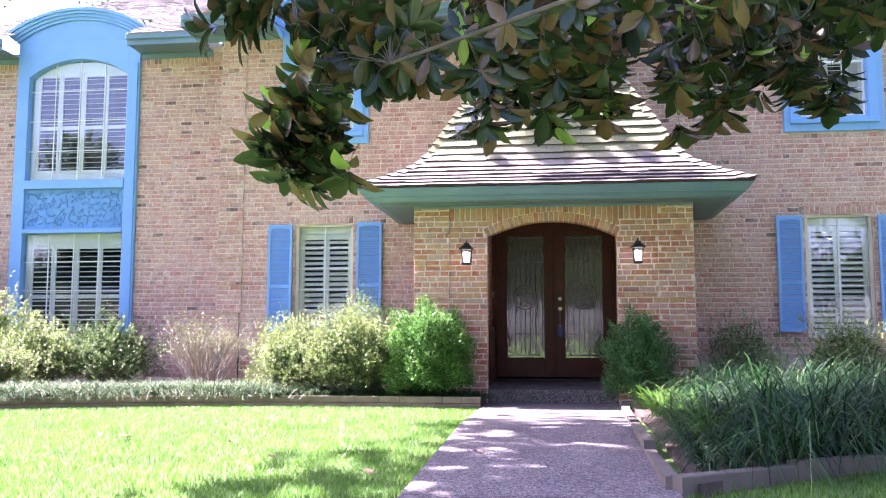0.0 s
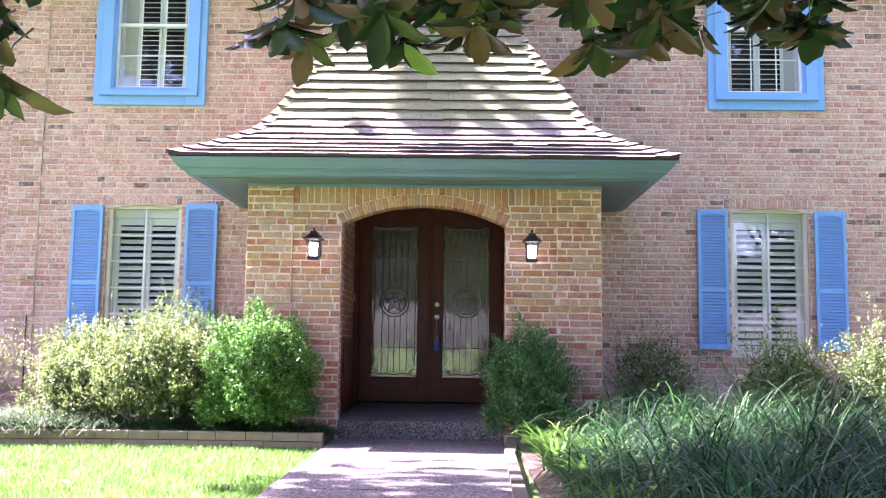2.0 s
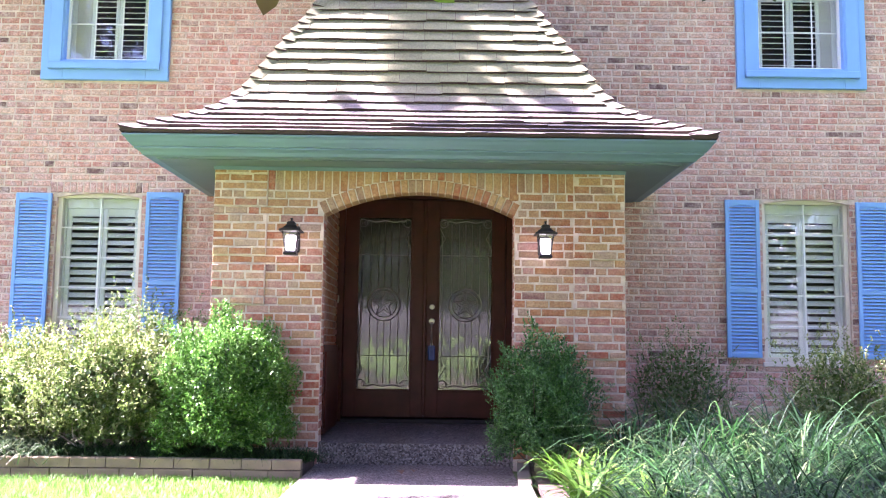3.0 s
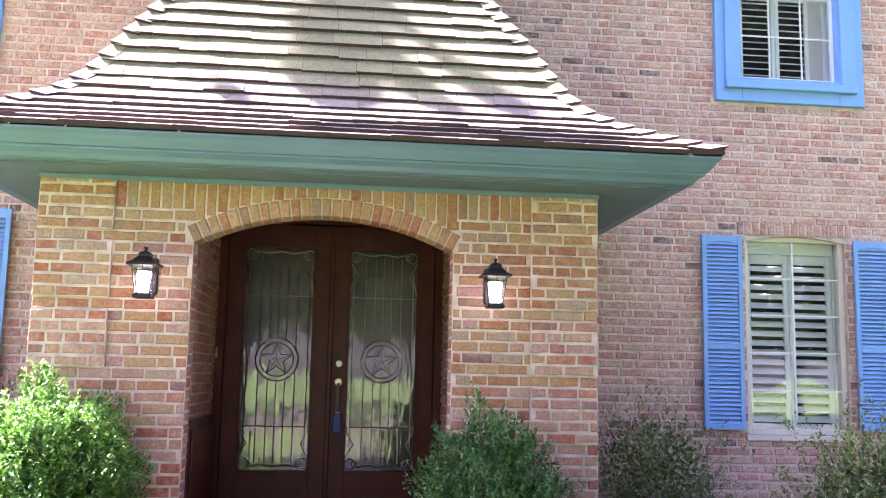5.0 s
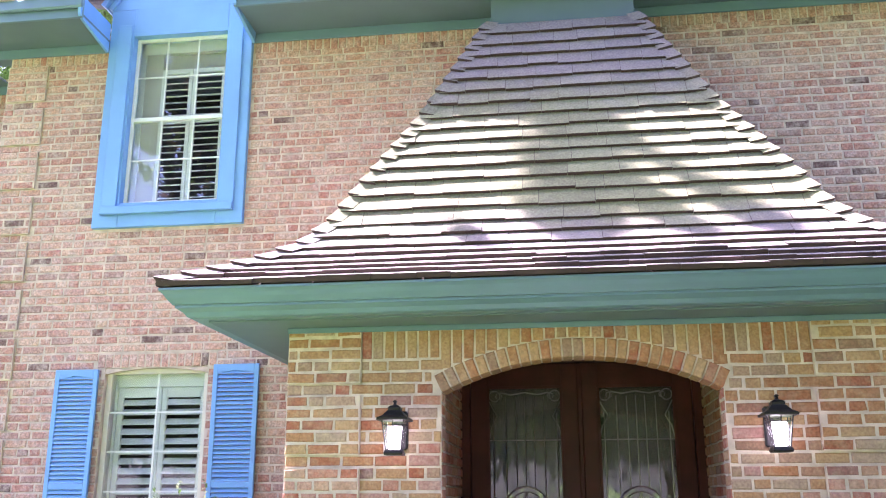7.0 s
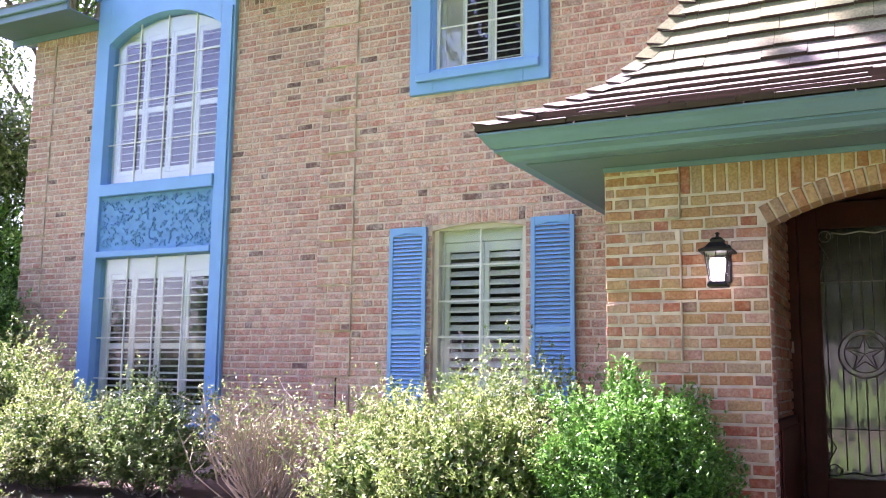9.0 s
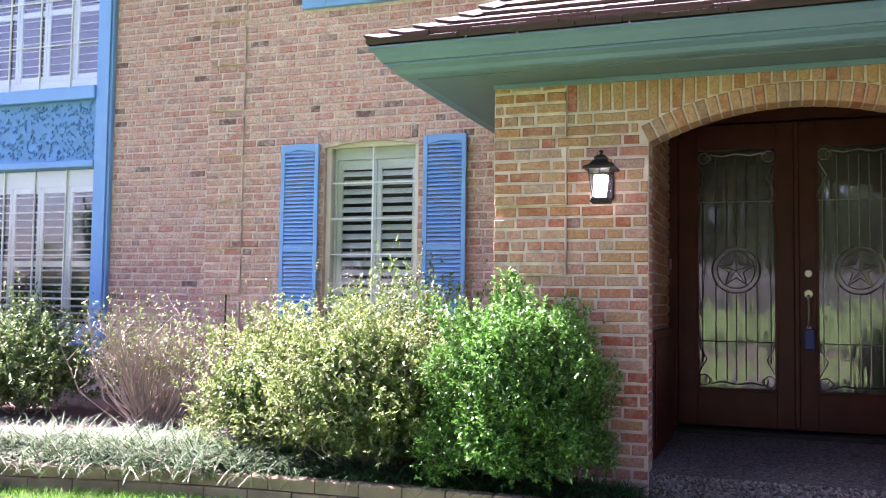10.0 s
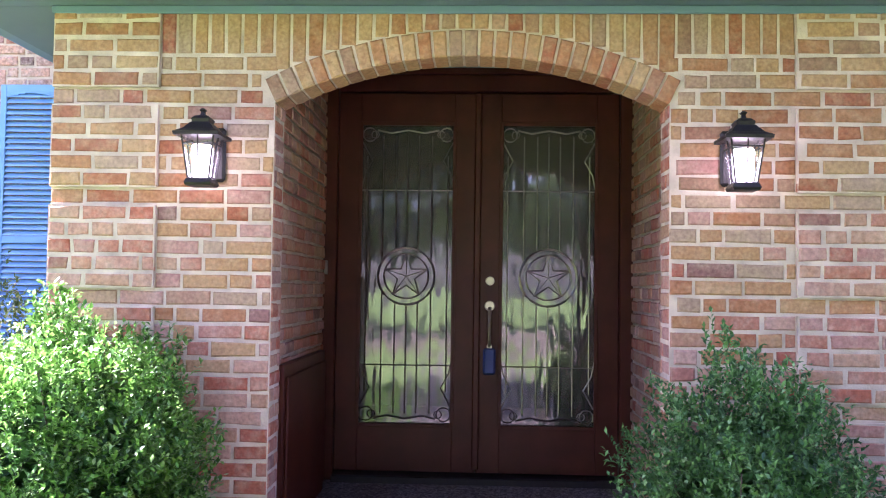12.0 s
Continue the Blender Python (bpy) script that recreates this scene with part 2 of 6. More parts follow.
M_bulb = mat("lit_bulb", _lamp)
M_grass = leafy("lawn_blades", [(0, (0.065, 0.185, 0.012)), (0.5, (0.095, 0.245, 0.02)), (0.93, (0.15, 0.30, 0.035)), (1, (0.30, 0.31, 0.10))], 0.55, 0.4)
M_ground = surface("turf", (0.10, 0.18, 0.03), 0.95, 0.3, 2, 60, 0.6)
M_mag = leafy("magnolia_leaf", [(0, (0.022, 0.048, 0.017)), (0.4, (0.032, 0.058, 0.021)), (0.64, (0.05, 0.08, 0.026)), (0.72, (0.13, 0.095, 0.042)), (0.93, (0.17, 0.11, 0.05)), (0.975, (0.16, 0.11, 0.04)), (0.985, (0.22, 0.42, 0.05)), (1, (0.3, 0.5, 0.08))], 0.22, 0.2)
M_box = leafy("boxwood_leaf", [(0, (0.035, 0.12, 0.018)), (0.5, (0.095, 0.26, 0.035)), (0.85, (0.20, 0.42, 0.07)), (1, (0.36, 0.54, 0.26))], 0.3, 0.3)
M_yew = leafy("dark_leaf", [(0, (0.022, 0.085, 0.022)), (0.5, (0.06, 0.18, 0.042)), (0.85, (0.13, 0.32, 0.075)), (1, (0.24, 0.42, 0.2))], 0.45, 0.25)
M_aza = leafy("azalea_leaf", [(0, (0.08, 0.14, 0.03)), (0.5, (0.18, 0.26, 0.06)), (0.85, (0.34, 0.40, 0.14)), (1, (0.52, 0.50, 0.32))], 0.5, 0.35)
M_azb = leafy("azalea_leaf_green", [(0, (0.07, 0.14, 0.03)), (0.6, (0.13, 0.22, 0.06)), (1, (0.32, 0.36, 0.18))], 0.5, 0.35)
M_lir = leafy("lilyturf_blade", [(0, (0.03, 0.075, 0.022)), (0.5, (0.075, 0.14, 0.05)), (0.85, (0.16, 0.23, 0.11)), (1, (0.42, 0.40, 0.25))], 0.75, 0.15)
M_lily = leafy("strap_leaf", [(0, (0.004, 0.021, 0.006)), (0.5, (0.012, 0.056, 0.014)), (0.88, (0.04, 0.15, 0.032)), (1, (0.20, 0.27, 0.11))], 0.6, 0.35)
M_tree = leafy("tree_leaf", [(0, (0.04, 0.08, 0.02)), (0.6, (0.07, 0.13, 0.035)), (1, (0.13, 0.2, 0.06))], 0.5, 0.3)


# ---- mesh helpers ----
def thing(name, label="", category="", group="", kind="", at=(0, 0, 0)):
    ob = new(name)
    ob.location = at
    ob.empty_display_size = 0.1
    return tagged(ob, label, category, group, kind)


def solid(name, verts, faces, material, parent=None, label="", kind=""):
    me = bpy.data.meshes.new(name)
    me.from_pydata([tuple(map(float, v)) for v in verts], [], faces)
    me.update()
    me.materials.append(material)
    ob = new(name, me)
    ob.parent = parent
    return tagged(ob, label, kind=kind)


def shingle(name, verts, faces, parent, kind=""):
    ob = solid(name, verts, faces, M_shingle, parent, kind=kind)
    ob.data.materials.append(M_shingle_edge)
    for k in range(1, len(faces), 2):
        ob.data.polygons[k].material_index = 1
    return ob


def part(name, bm, material, parent=None, label="", kind=""):
    me = bpy.data.meshes.new(name)
    bm.to_mesh(me)
    bm.free()
    me.materials.append(material)
    ob = new(name, me)
    ob.parent = parent
    return tagged(ob, label, kind=kind)


def box(bm, x0, x1, y0, y1, z0, z1, bev=0.0):
    r = bmesh.ops.create_cube(bm, size=1)
    for v in r["verts"]:
        v.co = Vector((x0 + (v.co.x + 0.5) * (x1 - x0), y0 + (v.co.y + 0.5) * (y1 - y0), z0 + (v.co.z + 0.5) * (z1 - z0)))
    if bev:
        es = list({e for v in r["verts"] for e in v.link_edges})
        bmesh.ops.bevel(bm, geom=es, offset=bev, segments=1, affect="EDGES")


def boxes(name, lst, material, parent=None, bev=0.0, label="", kind=""):
    bm = bmesh.new()
    for b in lst:
        box(bm, *b, bev=bev)
    return part(name, bm, material, parent, label, kind)


def tube(bm, pts, r0, r1=None, n=6):
    r1 = r0 if r1 is None else r1
    rings, pts = [], [Vector(p) for p in pts]
    for i, p in enumerate(pts):
        d = (pts[min(i + 1, len(pts) - 1)] - pts[max(i - 1, 0)]).normalized()
        a = d.orthogonal().normalized() if abs(d.y) < 0.9 else d.cross(Vector((1, 0, 0))).normalized()
        b = d.cross(a)
        r = r0 + (r1 - r0) * i / max(1, len(pts) - 1)
        rings.append([bm.verts.new(p + (a * math.cos(6.2832 * k / n) + b * math.sin(6.2832 * k / n)) * r) for k in range(n)])
    for s, t in zip(rings, rings[1:]):
        for k in range(n):
            bm.faces.new((s[k], s[(k + 1) % n], t[(k + 1) % n], t[k]))
    bm.faces.new(rings[0][::-1])
    bm.faces.new(rings[-1])


def lathe(bm, profile, cx, cy, n=4, turn=0.7854, square=True):
    """Stacked rings (half width, z) round an upright axis; n=4 gives square lantern shapes."""
    k = 1.4142 if square and n == 4 else 1
    rings = [[bm.verts.new((cx + r * k * math.cos(turn + 6.2832 * i / n), cy + r * k * math.sin(turn + 6.2832 * i / n), z)) for i in range(n)] for r, z in profile]
    for s, t in zip(rings, rings[1:]):
        for i in range(n):
            bm.faces.new((s[i], s[(i + 1) % n], t[(i + 1) % n], t[i]))
    bm.faces.new(rings[0][::-1])
    bm.faces.new(rings[-1])


rng = np.random.default_rng(7)
C = -0.024          # middle of the porch
W = 0.10            # face of the main wall
W2 = 0.88           # face of the set-back wing
PF = -1.78          # face of the porch
SOFF = 6.07


# ---- bricks ----
BH, PITCH = 0.0620, 0.0775


def brick_verts(quad, y, proud, ch=0.007):
    """A brick whose face is the quad of (x, z) corners, in front of the plane y."""
    q = np.array(quad, float)
    c = q.mean(0)
    back = [(x, y + 0.001, z) for x, z in q]
    sh = [(x, y - proud + ch, z) for x, z in q]
    inner = []
    for x, z in q:
        d = c - (x, z)
        inner.append((x + np.sign(d[0]) * ch, y - proud, z + np.sign(d[1]) * ch))
    return back + sh + inner


BRICK_FACES = []
for _i in range(4):
    _j = (_i + 1) % 4
    BRICK_FACES += [(_i, _j, 4 + _j, 4 + _i), (4 + _i, 4 + _j, 8 + _j, 8 + _i)]
BRICK_FACES += [(8, 9, 10, 11)]


def lay(x0, x1, z0, z1, ok, rnd, teeth=None):
    """Courses of stretchers and headers from x0 to x1; ok(x0, x1, z0, z1) clips a brick against the openings."""
    out = []
    z = z1 - BH - math.floor((z1 - BH - z0) / PITCH + 0.02) * PITCH
    while z + BH <= z1 + 0.01:
        x = x0 - rnd.random() * 0.12
        while x < x1:
            ln = 0.205 if rnd.random() < 0.72 else 0.1
            a, b = max(x, x0), min(x + ln, x1)
            x += ln + 0.014
            for a2, b2 in ok(a, b, z, z + BH):
                if b2 - a2 > 0.03:
                    j = rnd.normal(0, 0.0019, 8)
                    out.append(([(a2 + j[0], z + j[1]), (b2 + j[2], z + j[3]), (b2 + j[4], z + BH + j[5]), (a2 + j[6], z + BH + j[7])], 0.004 + rnd.random() * 0.004))
        z += PITCH
    return out


def quoin_spans(x0, x1, ztop, zbot):
    out, z1 = [], ztop
    while z1 - 5 * PITCH > zbot:
        out.append((x0, x1, z1 - 5 * PITCH + 0.010, z1 + 0.004))
        z1 -= 6 * PITCH
    return out


def quoins(spans, face, mix, parent, rnd):
    """Blocks of five courses that stand proud of the wall, a flush course between them."""
    out = []
    for x0, x1, z0, z1 in spans:
        boxes("quoin_block", [(x0, x1, face - 0.0225, face - 0.0005, z0, z1)], M_mortar, parent)
        out += [(q, p + 0.0215) for q, p in lay(x0 + 0.003, x1 - 0.004, z0, z1 - 0.004, cutter([]), rnd)]
    bricks_mesh("quoin_bricks", out, face, mix, parent)


def cutter(holes):
    def ok(a, b, z0, z1):
        spans = [(a, b)]
        for hx0, hx1, hz0, hz1 in holes:
            if z1 <= hz0 + 0.02 or z0 >= hz1 - 0.02:
                continue
            nxt = []
            for s, e in spans:
                if e <= hx0 or s >= hx1:
                    nxt.append((s, e))
                else:
                    if s < hx0:
                        nxt.append((s, hx0 - 0.004))
                    if e > hx1:
                        nxt.append((hx1 + 0.004, e))
            spans = nxt
        return spans
    return ok


def soldiers(x0, x1, z0, z1, rnd, w=0.066):
    out = []
    n = max(1, round((x1 - x0) / (w + 0.011)))
    s = (x1 - x0) / n
    for i in range(n):
        a = x0 + i * s
        j = rnd.normal(0, 0.0018, 8)
        out.append(([(a + 0.005 + j[0], z0 + j[1]), (a + s - 0.006 + j[2], z0 + j[3]), (a + s - 0.006 + j[4], z1 + j[5]), (a + 0.005 + j[6], z1 + j[7])], 0.004 + rnd.random() * 0.004))
    return out


def bricks_mesh(name, lst, y, material, parent, side=None):
    """side: 'x' lays the field in a plane x = y instead, facing +x (1) or -x (-1)."""
    V, Fc = [], []
    for q, proud in lst:
        vs = brick_verts(q, y, proud)
        if side:
            vs = [(y + side * (y - v[1]), v[0], v[2]) for v in vs]
        n = len(V)
        V += vs
        Fc += [tuple(n + k for k in f) for f in BRICK_FACES]
    return solid(name, V, Fc, material, parent, kind="stuff")


def brick_parts(lst, y, material, parent):
    for q, proud in lst:
        solid("brick", brick_verts(q, y, proud), BRICK_FACES, material, parent)


def wall_body(name, x0, x1, y0, y1, z0, z1, holes, material=None, label=""):
    """A wall between y0 (face) and y1 with oblong holes through it, built of butted blocks."""
    xs = sorted({x0, x1, *[h[0] for h in holes], *[h[1] for h in holes]})
    lst = []
    for a, b in zip(xs, xs[1:]):
        zs = [z0]
        for h in sorted(holes, key=lambda h: h[2]):
            if h[0] < (a + b) / 2 < h[1]:
                zs += [h[2], h[3]]
        zs.append(z1)
        lst += [(a, b, y0, y1, p, q) for p, q in zip(zs[::2], zs[1::2]) if q > p]
    return boxes(name, lst, material or M_mortar, label=label, kind="structure")


# openings (x0, x1, z0, z1)
WIN_L = (-4.27, -3.29, 0.95, 2.79)
WIN_R = (3.87, 4.87, 0.95, 2.82)
UW_L = (-4.53, -3.04, 4.12, 6.3)
UW_R = (3.60, 5.11, 4.12, 6.3)
BAY = (-9.84, -7.46, 0.60, 6.3)
X_END_R, X_MID, X_END_L = 9.5, -5.60, -11.1
GZ = -0.05
PW, AW = 1.94, 0.90       # half widths of the porch and of its arch
SPRING, CROWN = 2.315, 2.535
AR = (AW * AW + (CROWN - SPRING) ** 2) / (2 * (CROWN - SPRING))


def arch_z(x):
    d = min(abs(x - C), AW)
    return CROWN - AR + math.sqrt(AR * AR - d * d)


wall_main = wall_body("wall_main", X_MID, X_END_R, W, W + 0.25, -0.3, SOFF + 0.1, [WIN_L, WIN_R, UW_L, UW_R, (-1.0, 1.0, -0.05, 2.95)])
wall_wing = wall_body("wall_wing", X_END_L, X_MID - 0.002, W2, W2 + 0.25, -0.3, SOFF + 0.1, [BAY])
wall_return = boxes("wall_return", [(X_MID, X_MID + 0.25, W + 0.252, W2 + 0.3, -0.3, SOFF + 0.1)], M_mortar, kind="structure")
wall_wing_end = boxes("wall_wing_end", [(X_END_L, X_END_L + 0.25, W2 + 0.252, 11.0, -0.3, SOFF + 0.1)], M_mortar, kind="structure")
wall_east = boxes("wall_east", [(X_END_R - 0.25, X_END_R, W + 0.252, 10.748, -0.3, SOFF + 0.1)], M_mortar, kind="structure")
# Sheets close behind the windows; the rooms' darkness is put into their colour.
wall_inner = boxes("wall_inner", [(X_END_L + 0.26, -1.42, 1.6, 1.7, 0.202, SOFF + 0.1), (1.42, X_END_R - 0.26, 1.6, 1.7, 0.202, SOFF + 0.1), (-1.41, 1.41, 1.6, 1.7, 3.302, SOFF + 0.1)], M_room_shade, kind="structure")
wall_back = boxes("wall_back", [(X_END_L + 0.252, X_END_R, 10.75, 11.0, -0.3, SOFF + 0.1)], M_wall_in, kind="structure")
floor_in = boxes("floor", [(X_END_L + 0.26, X_END_R - 0.26, 1.2, 10.74, 0.1, 0.2)], M_wood, kind="structure")
floor_up = boxes("floor_upper", [(X_END_L + 0.26, X_END_R - 0.26, 1.2, 10.74, 3.1, 3.3)], M_wall_in, kind="structure")

# porch walls: front with the arch, the two cheeks, inner recess sides
SEG = 24


def porch_front():
    bm = bmesh.new()
    y0, y1 = PF, PF + 0.2
    cols = [C - PW, C - AW] + [C - AW + 2 * AW * i / SEG for i in range(1, SEG)] + [C + AW, C + PW]
    pts = []
    for i in range(len(cols) - 1):
        a, b = cols[i], cols[i + 1]
        za, zb = (-0.2, -0.2) if i in (0, len(cols) - 2) else (arch_z(a), arch_z(b))
        v = [bm.verts.new(p) for p in [(a, y0, za), (b, y0, zb), (b, y0, 2.755), (a, y0, 2.755), (a, y1, za), (b, y1, zb), (b, y1, 2.755), (a, y1, 2.755)]]
        for f in ((0, 1, 2, 3), (5, 4, 7, 6), (0, 4, 5, 1), (3, 2, 6, 7)):
            bm.faces.new([v[k] for k in f])
        if i in (0, len(cols) - 2):
            bm.faces.new([v[k] for k in (1, 5, 6, 2)])
            bm.faces.new([v[k] for k in (0, 3, 7, 4)])
    bmesh.ops.remove_doubles(bm, verts=bm.verts, dist=0.0001)
    return part("wall_porch", bm, M_mortar, kind="structure")


wall_porch = porch_front()
boxes("wall_porch_side", [(C - PW, C - PW + 0.2, PF + 0.202, W - 0.002, -0.2, 2.755), (C + PW - 0.2, C + PW, PF + 0.202, W - 0.002, -0.2, 2.755)], M_mortar, kind="structure")
boxes("wall_recess", [(C - PW + 0.202, -1.0, PF + 0.202, W - 0.002, -0.2, 2.755), (1.0, C + PW - 0.202, PF + 0.202, W - 0.002, -0.2, 2.755)], M_mortar, kind="structure")
boxes("ceiling_porch", [(-1.0, 1.0, PF + 0.202, W - 0.002, 2.90, 2.98)], M_teal, kind="structure")


# ---- ground ----
def path_z(y):
    return 0.0 if y > -5.4 else 0.043 * (y + 5.4)


def ground_z(x, y):
    return path_z(y) - 0.05 if y > -22 else path_z(-22) - 0.05


def ground_sheet():
    xs = [-600, -60, -25, -12, -6, -3, 0, 3, 6, 12, 25, 60, 600]
    ys = [-600, -60, -22, -18, -14, -10, -7, -5.4, -3, 0, 14, 60, 600]
    V = [(x, y, ground_z(x, y)) for y in ys for x in xs]
    n = len(xs)
    Fc = [(j * n + i, j * n + i + 1, (j + 1) * n + i + 1, (j + 1) * n + i) for j in range(len(ys) - 1) for i in range(n - 1)]
    return solid("ground", V, Fc, M_ground, kind="structure")


ground_sheet()


def slab(name, outline, top, bottom, material, kind="structure", label="", parent=None):
    """A slab on a plan outline; top is a height or a function of (x, y)."""
    tf = top if callable(top) else (lambda x, y: top)
    n = len(outline)
    V = [(x, y, tf(x, y)) for x, y in outline] + [(x, y, bottom) for x, y in outline]
    Fc = [tuple(range(n)), tuple(range(2 * n - 1, n - 1, -1))] + [(i, i + n, (i + 1) % n + n, (i + 1) % n) for i in range(n)]
    return solid(name, V, Fc, material, parent, label, kind)


JOINTS = [-1.82, -5.25, -8.7, -12.1, -15.6, -19.0, -22.5]
for ya, yb in zip(JOINTS, JOINTS[1:]):
    slab("pavement", [(-0.93, ya - 0.008), (-0.93, yb + 0.008), (0.84, yb + 0.008), (0.84, ya - 0.008)], lambda x, y: path_z(y), -1.2, M_agg)
slab("porch_slab", [(-0.99, PF + 0.04), (0.99, PF + 0.04), (0.99, 0.3), (-0.99, 0.3)], lambda x, y: 0.18 + 0.03 * (y - PF), -0.2, M_agg, label="exposed aggregate porch slab with a step at its front")
road_z = ground_z(0, -30)
slab("road", [(-600, -27), (600, -27), (600, -36), (-600, -36)], road_z + 0.03, road_z - 0.5, M_conc)
slab("kerb", [(-600, -26.85), (600, -26.85), (600, -26.99), (-600, -26.99)], road_z + 0.14, road_z - 0.5, M_conc)


# ---- doors ----
def arc_pts(cx, cz, r, a0, a1, n, y):
    return [(cx + r * math.cos(a0 + (a1 - a0) * i / n), y, cz + r * math.sin(a0 + (a1 - a0) * i / n)) for i in range(n + 1)]


D0, D1 = 0.29, 2.74      # door leaf heights
door = thing("door_1", "dark mahogany double front door with leaded star glass, closed", "door", kind="structure")
boxes("door_frame", [(-0.998, -0.915, -0.03, 0.16, 0.2, 2.86), (0.915, 0.998, -0.03, 0.16, 0.2, 2.86), (-0.915, 0.915, -0.03, 0.16, 2.75, 2.86), (-0.998, 0.998, -0.05, 0.05, 2.86, 2.9)], M_wood, door, 0.006)
boxes("threshold", [(-0.914, 0.914, -0.10, 0.10, 0.20, 0.275)], M_iron, door, 0.008)
for s in (-1, 1):
    leaf = boxes("door_leaf", [tuple(sorted((s * 0.004, s * 0.152))) + (0, 0.045, D0, D1), tuple(sorted((s * 0.765, s * 0.911))) + (0, 0.045, D0, D1),
                 tuple(sorted((s * 0.152, s * 0.765))) + (0, 0.045, D0, 0.585), tuple(sorted((s * 0.152, s * 0.765))) + (0, 0.045, 2.54, D1)], M_wood, door, 0.004)
    x0, x1 = sorted((s * 0.152, s * 0.765))
    boxes("glazing_bead", [(x0 - 0.012, x0 + 0.012, -0.012, 0.0, 0.573, 2.552), (x1 - 0.012, x1 + 0.012, -0.012, 0.0, 0.573, 2.552), (x0 + 0.012, x1 - 0.012, -0.012, 0.0, 0.573, 0.597), (x0 + 0.012, x1 - 0.012, -0.012, 0.0, 2.528, 2.552)], M_wood, leaf, 0.003)
    boxes("pane", [(x0, x1, 0.018, 0.026, 0.585, 2.54)], M_doorglass, leaf)
    bm = bmesh.new()
    xc, zc, y = s * 0.46, 1.545, 0.010
    for fx in (0.07, 0.24, 0.38, 0.5, 0.62, 0.76, 0.93):
        x = x0 + fx * (x1 - x0)
        dx = abs(x - xc)
        if dx < 0.17:
            h = math.sqrt(0.185 ** 2 - dx * dx)
            tube(bm, [(x, y, 0.66), (x, y, zc - h)], 0.0045)
            tube(bm, [(x, y, zc + h), (x, y, 2.46)], 0.0045)
        else:
            tube(bm, [(x, y, 0.80), (x, y, 2.33)], 0.0045)
    for z in (0.97, 2.105):
        tube(bm, [(x0, y, z), (x1, y, z)], 0.0045)
    for r, w in ((0.185, 0.008), (0.145, 0.006)):
        tube(bm, arc_pts(xc, zc, r, 0, 2 * math.pi, 28, y), w)
    P = [(xc + 0.145 * math.sin(2 * math.pi * k / 5), y, zc + 0.145 * math.cos(2 * math.pi * k / 5)) for k in range(5)]
    Q = [(xc + 0.058 * math.sin(2 * math.pi * (k + 0.5) / 5), y, zc + 0.058 * math.cos(2 * math.pi * (k + 0.5) / 5)) for k in range(5)]
    for k in range(5):
        tube(bm, [P[k], Q[k], P[(k + 1) % 5]], 0.006)
        tube(bm, [(xc, y, zc), P[k]], 0.003)
    for cx, sx in ((x0 + 0.055, 1), (x1 - 0.055, -1)):
        for cz, sz in ((0.655, 1), (2.47, -1)):
            tube(bm, arc_pts(cx, cz, 0.045, 0, 2 * math.pi, 12, y), 0.005)
            tube(bm, arc_pts(cx + sx * 0.035, cz + sz * 0.0, 0.025, 0, 2 * math.pi, 8, y), 0.004)
            tube(bm, [(cx - sx * 0.045, y, cz + sz * 0.05), (cx + sx * 0.02, y, cz + sz * 0.17), (cx - sx * 0.03, y, cz + sz * 0.26), (cx - sx * 0.05, y, cz + sz * 0.36)], 0.005)
            tube(bm, [(cx + sx * 0.05, y, cz - sz * 0.03), (cx + sx * 0.14, y, cz - sz * 0.01), (cx + sx * 0.25, y, cz - sz * 0.03)], 0.006)
    part("came", bm, M_came, leaf)
boxes("astragal", [(-0.022, 0.022, -0.028, -0.002, D0 + 0.02, D1)], M_wood, door, 0.008)
bm = bmesh.new()
tube(bm, [(0.085, -0.002, 1.52), (0.085, -0.022, 1.52)], 0.03, 0.026, 14)
part("deadbolt", bm, M_nickel, door)
bm = bmesh.new()
tube(bm, [(0.085, -0.002, 1.36), (0.085, -0.02, 1.36)], 0.034, 0.03, 14)
tube(bm, [(0.085, -0.02, 1.345), (0.085, -0.055, 1.33), (0.085, -0.062, 1.24), (0.085, -0.05, 1.14), (0.085, -0.02, 1.10)], 0.013, 0.010, 8)
tube(bm, [(0.085, -0.002, 1.10), (0.085, -0.025, 1.10)], 0.018, 0.016, 10)
part("door_handle", bm, M_nickel, door, "satin metal grip handle")
boxes("lock_tag", [(0.045, 0.125, -0.06, -0.035, 0.92, 1.09)], M_tag, door, 0.012, "dark blue lock box hanging on the handle")
boxes("bell_push", [(-0.99, -0.965, -0.05, -0.031, 1.55, 1.64)], M_nickel, door, 0.003)
boxes("wall_hall", [(-1.4, -1.3, W + 0.26, 4.0, 0.2, 3.0), (1.3, 1.4, W + 0.26, 4.0, 0.2, 3.0), (-1.3, 1.3, 4.0, 4.1, 0.2, 3.0)], M_wall_in, kind="structure")


# ---- lanterns ----
LY = -0.21


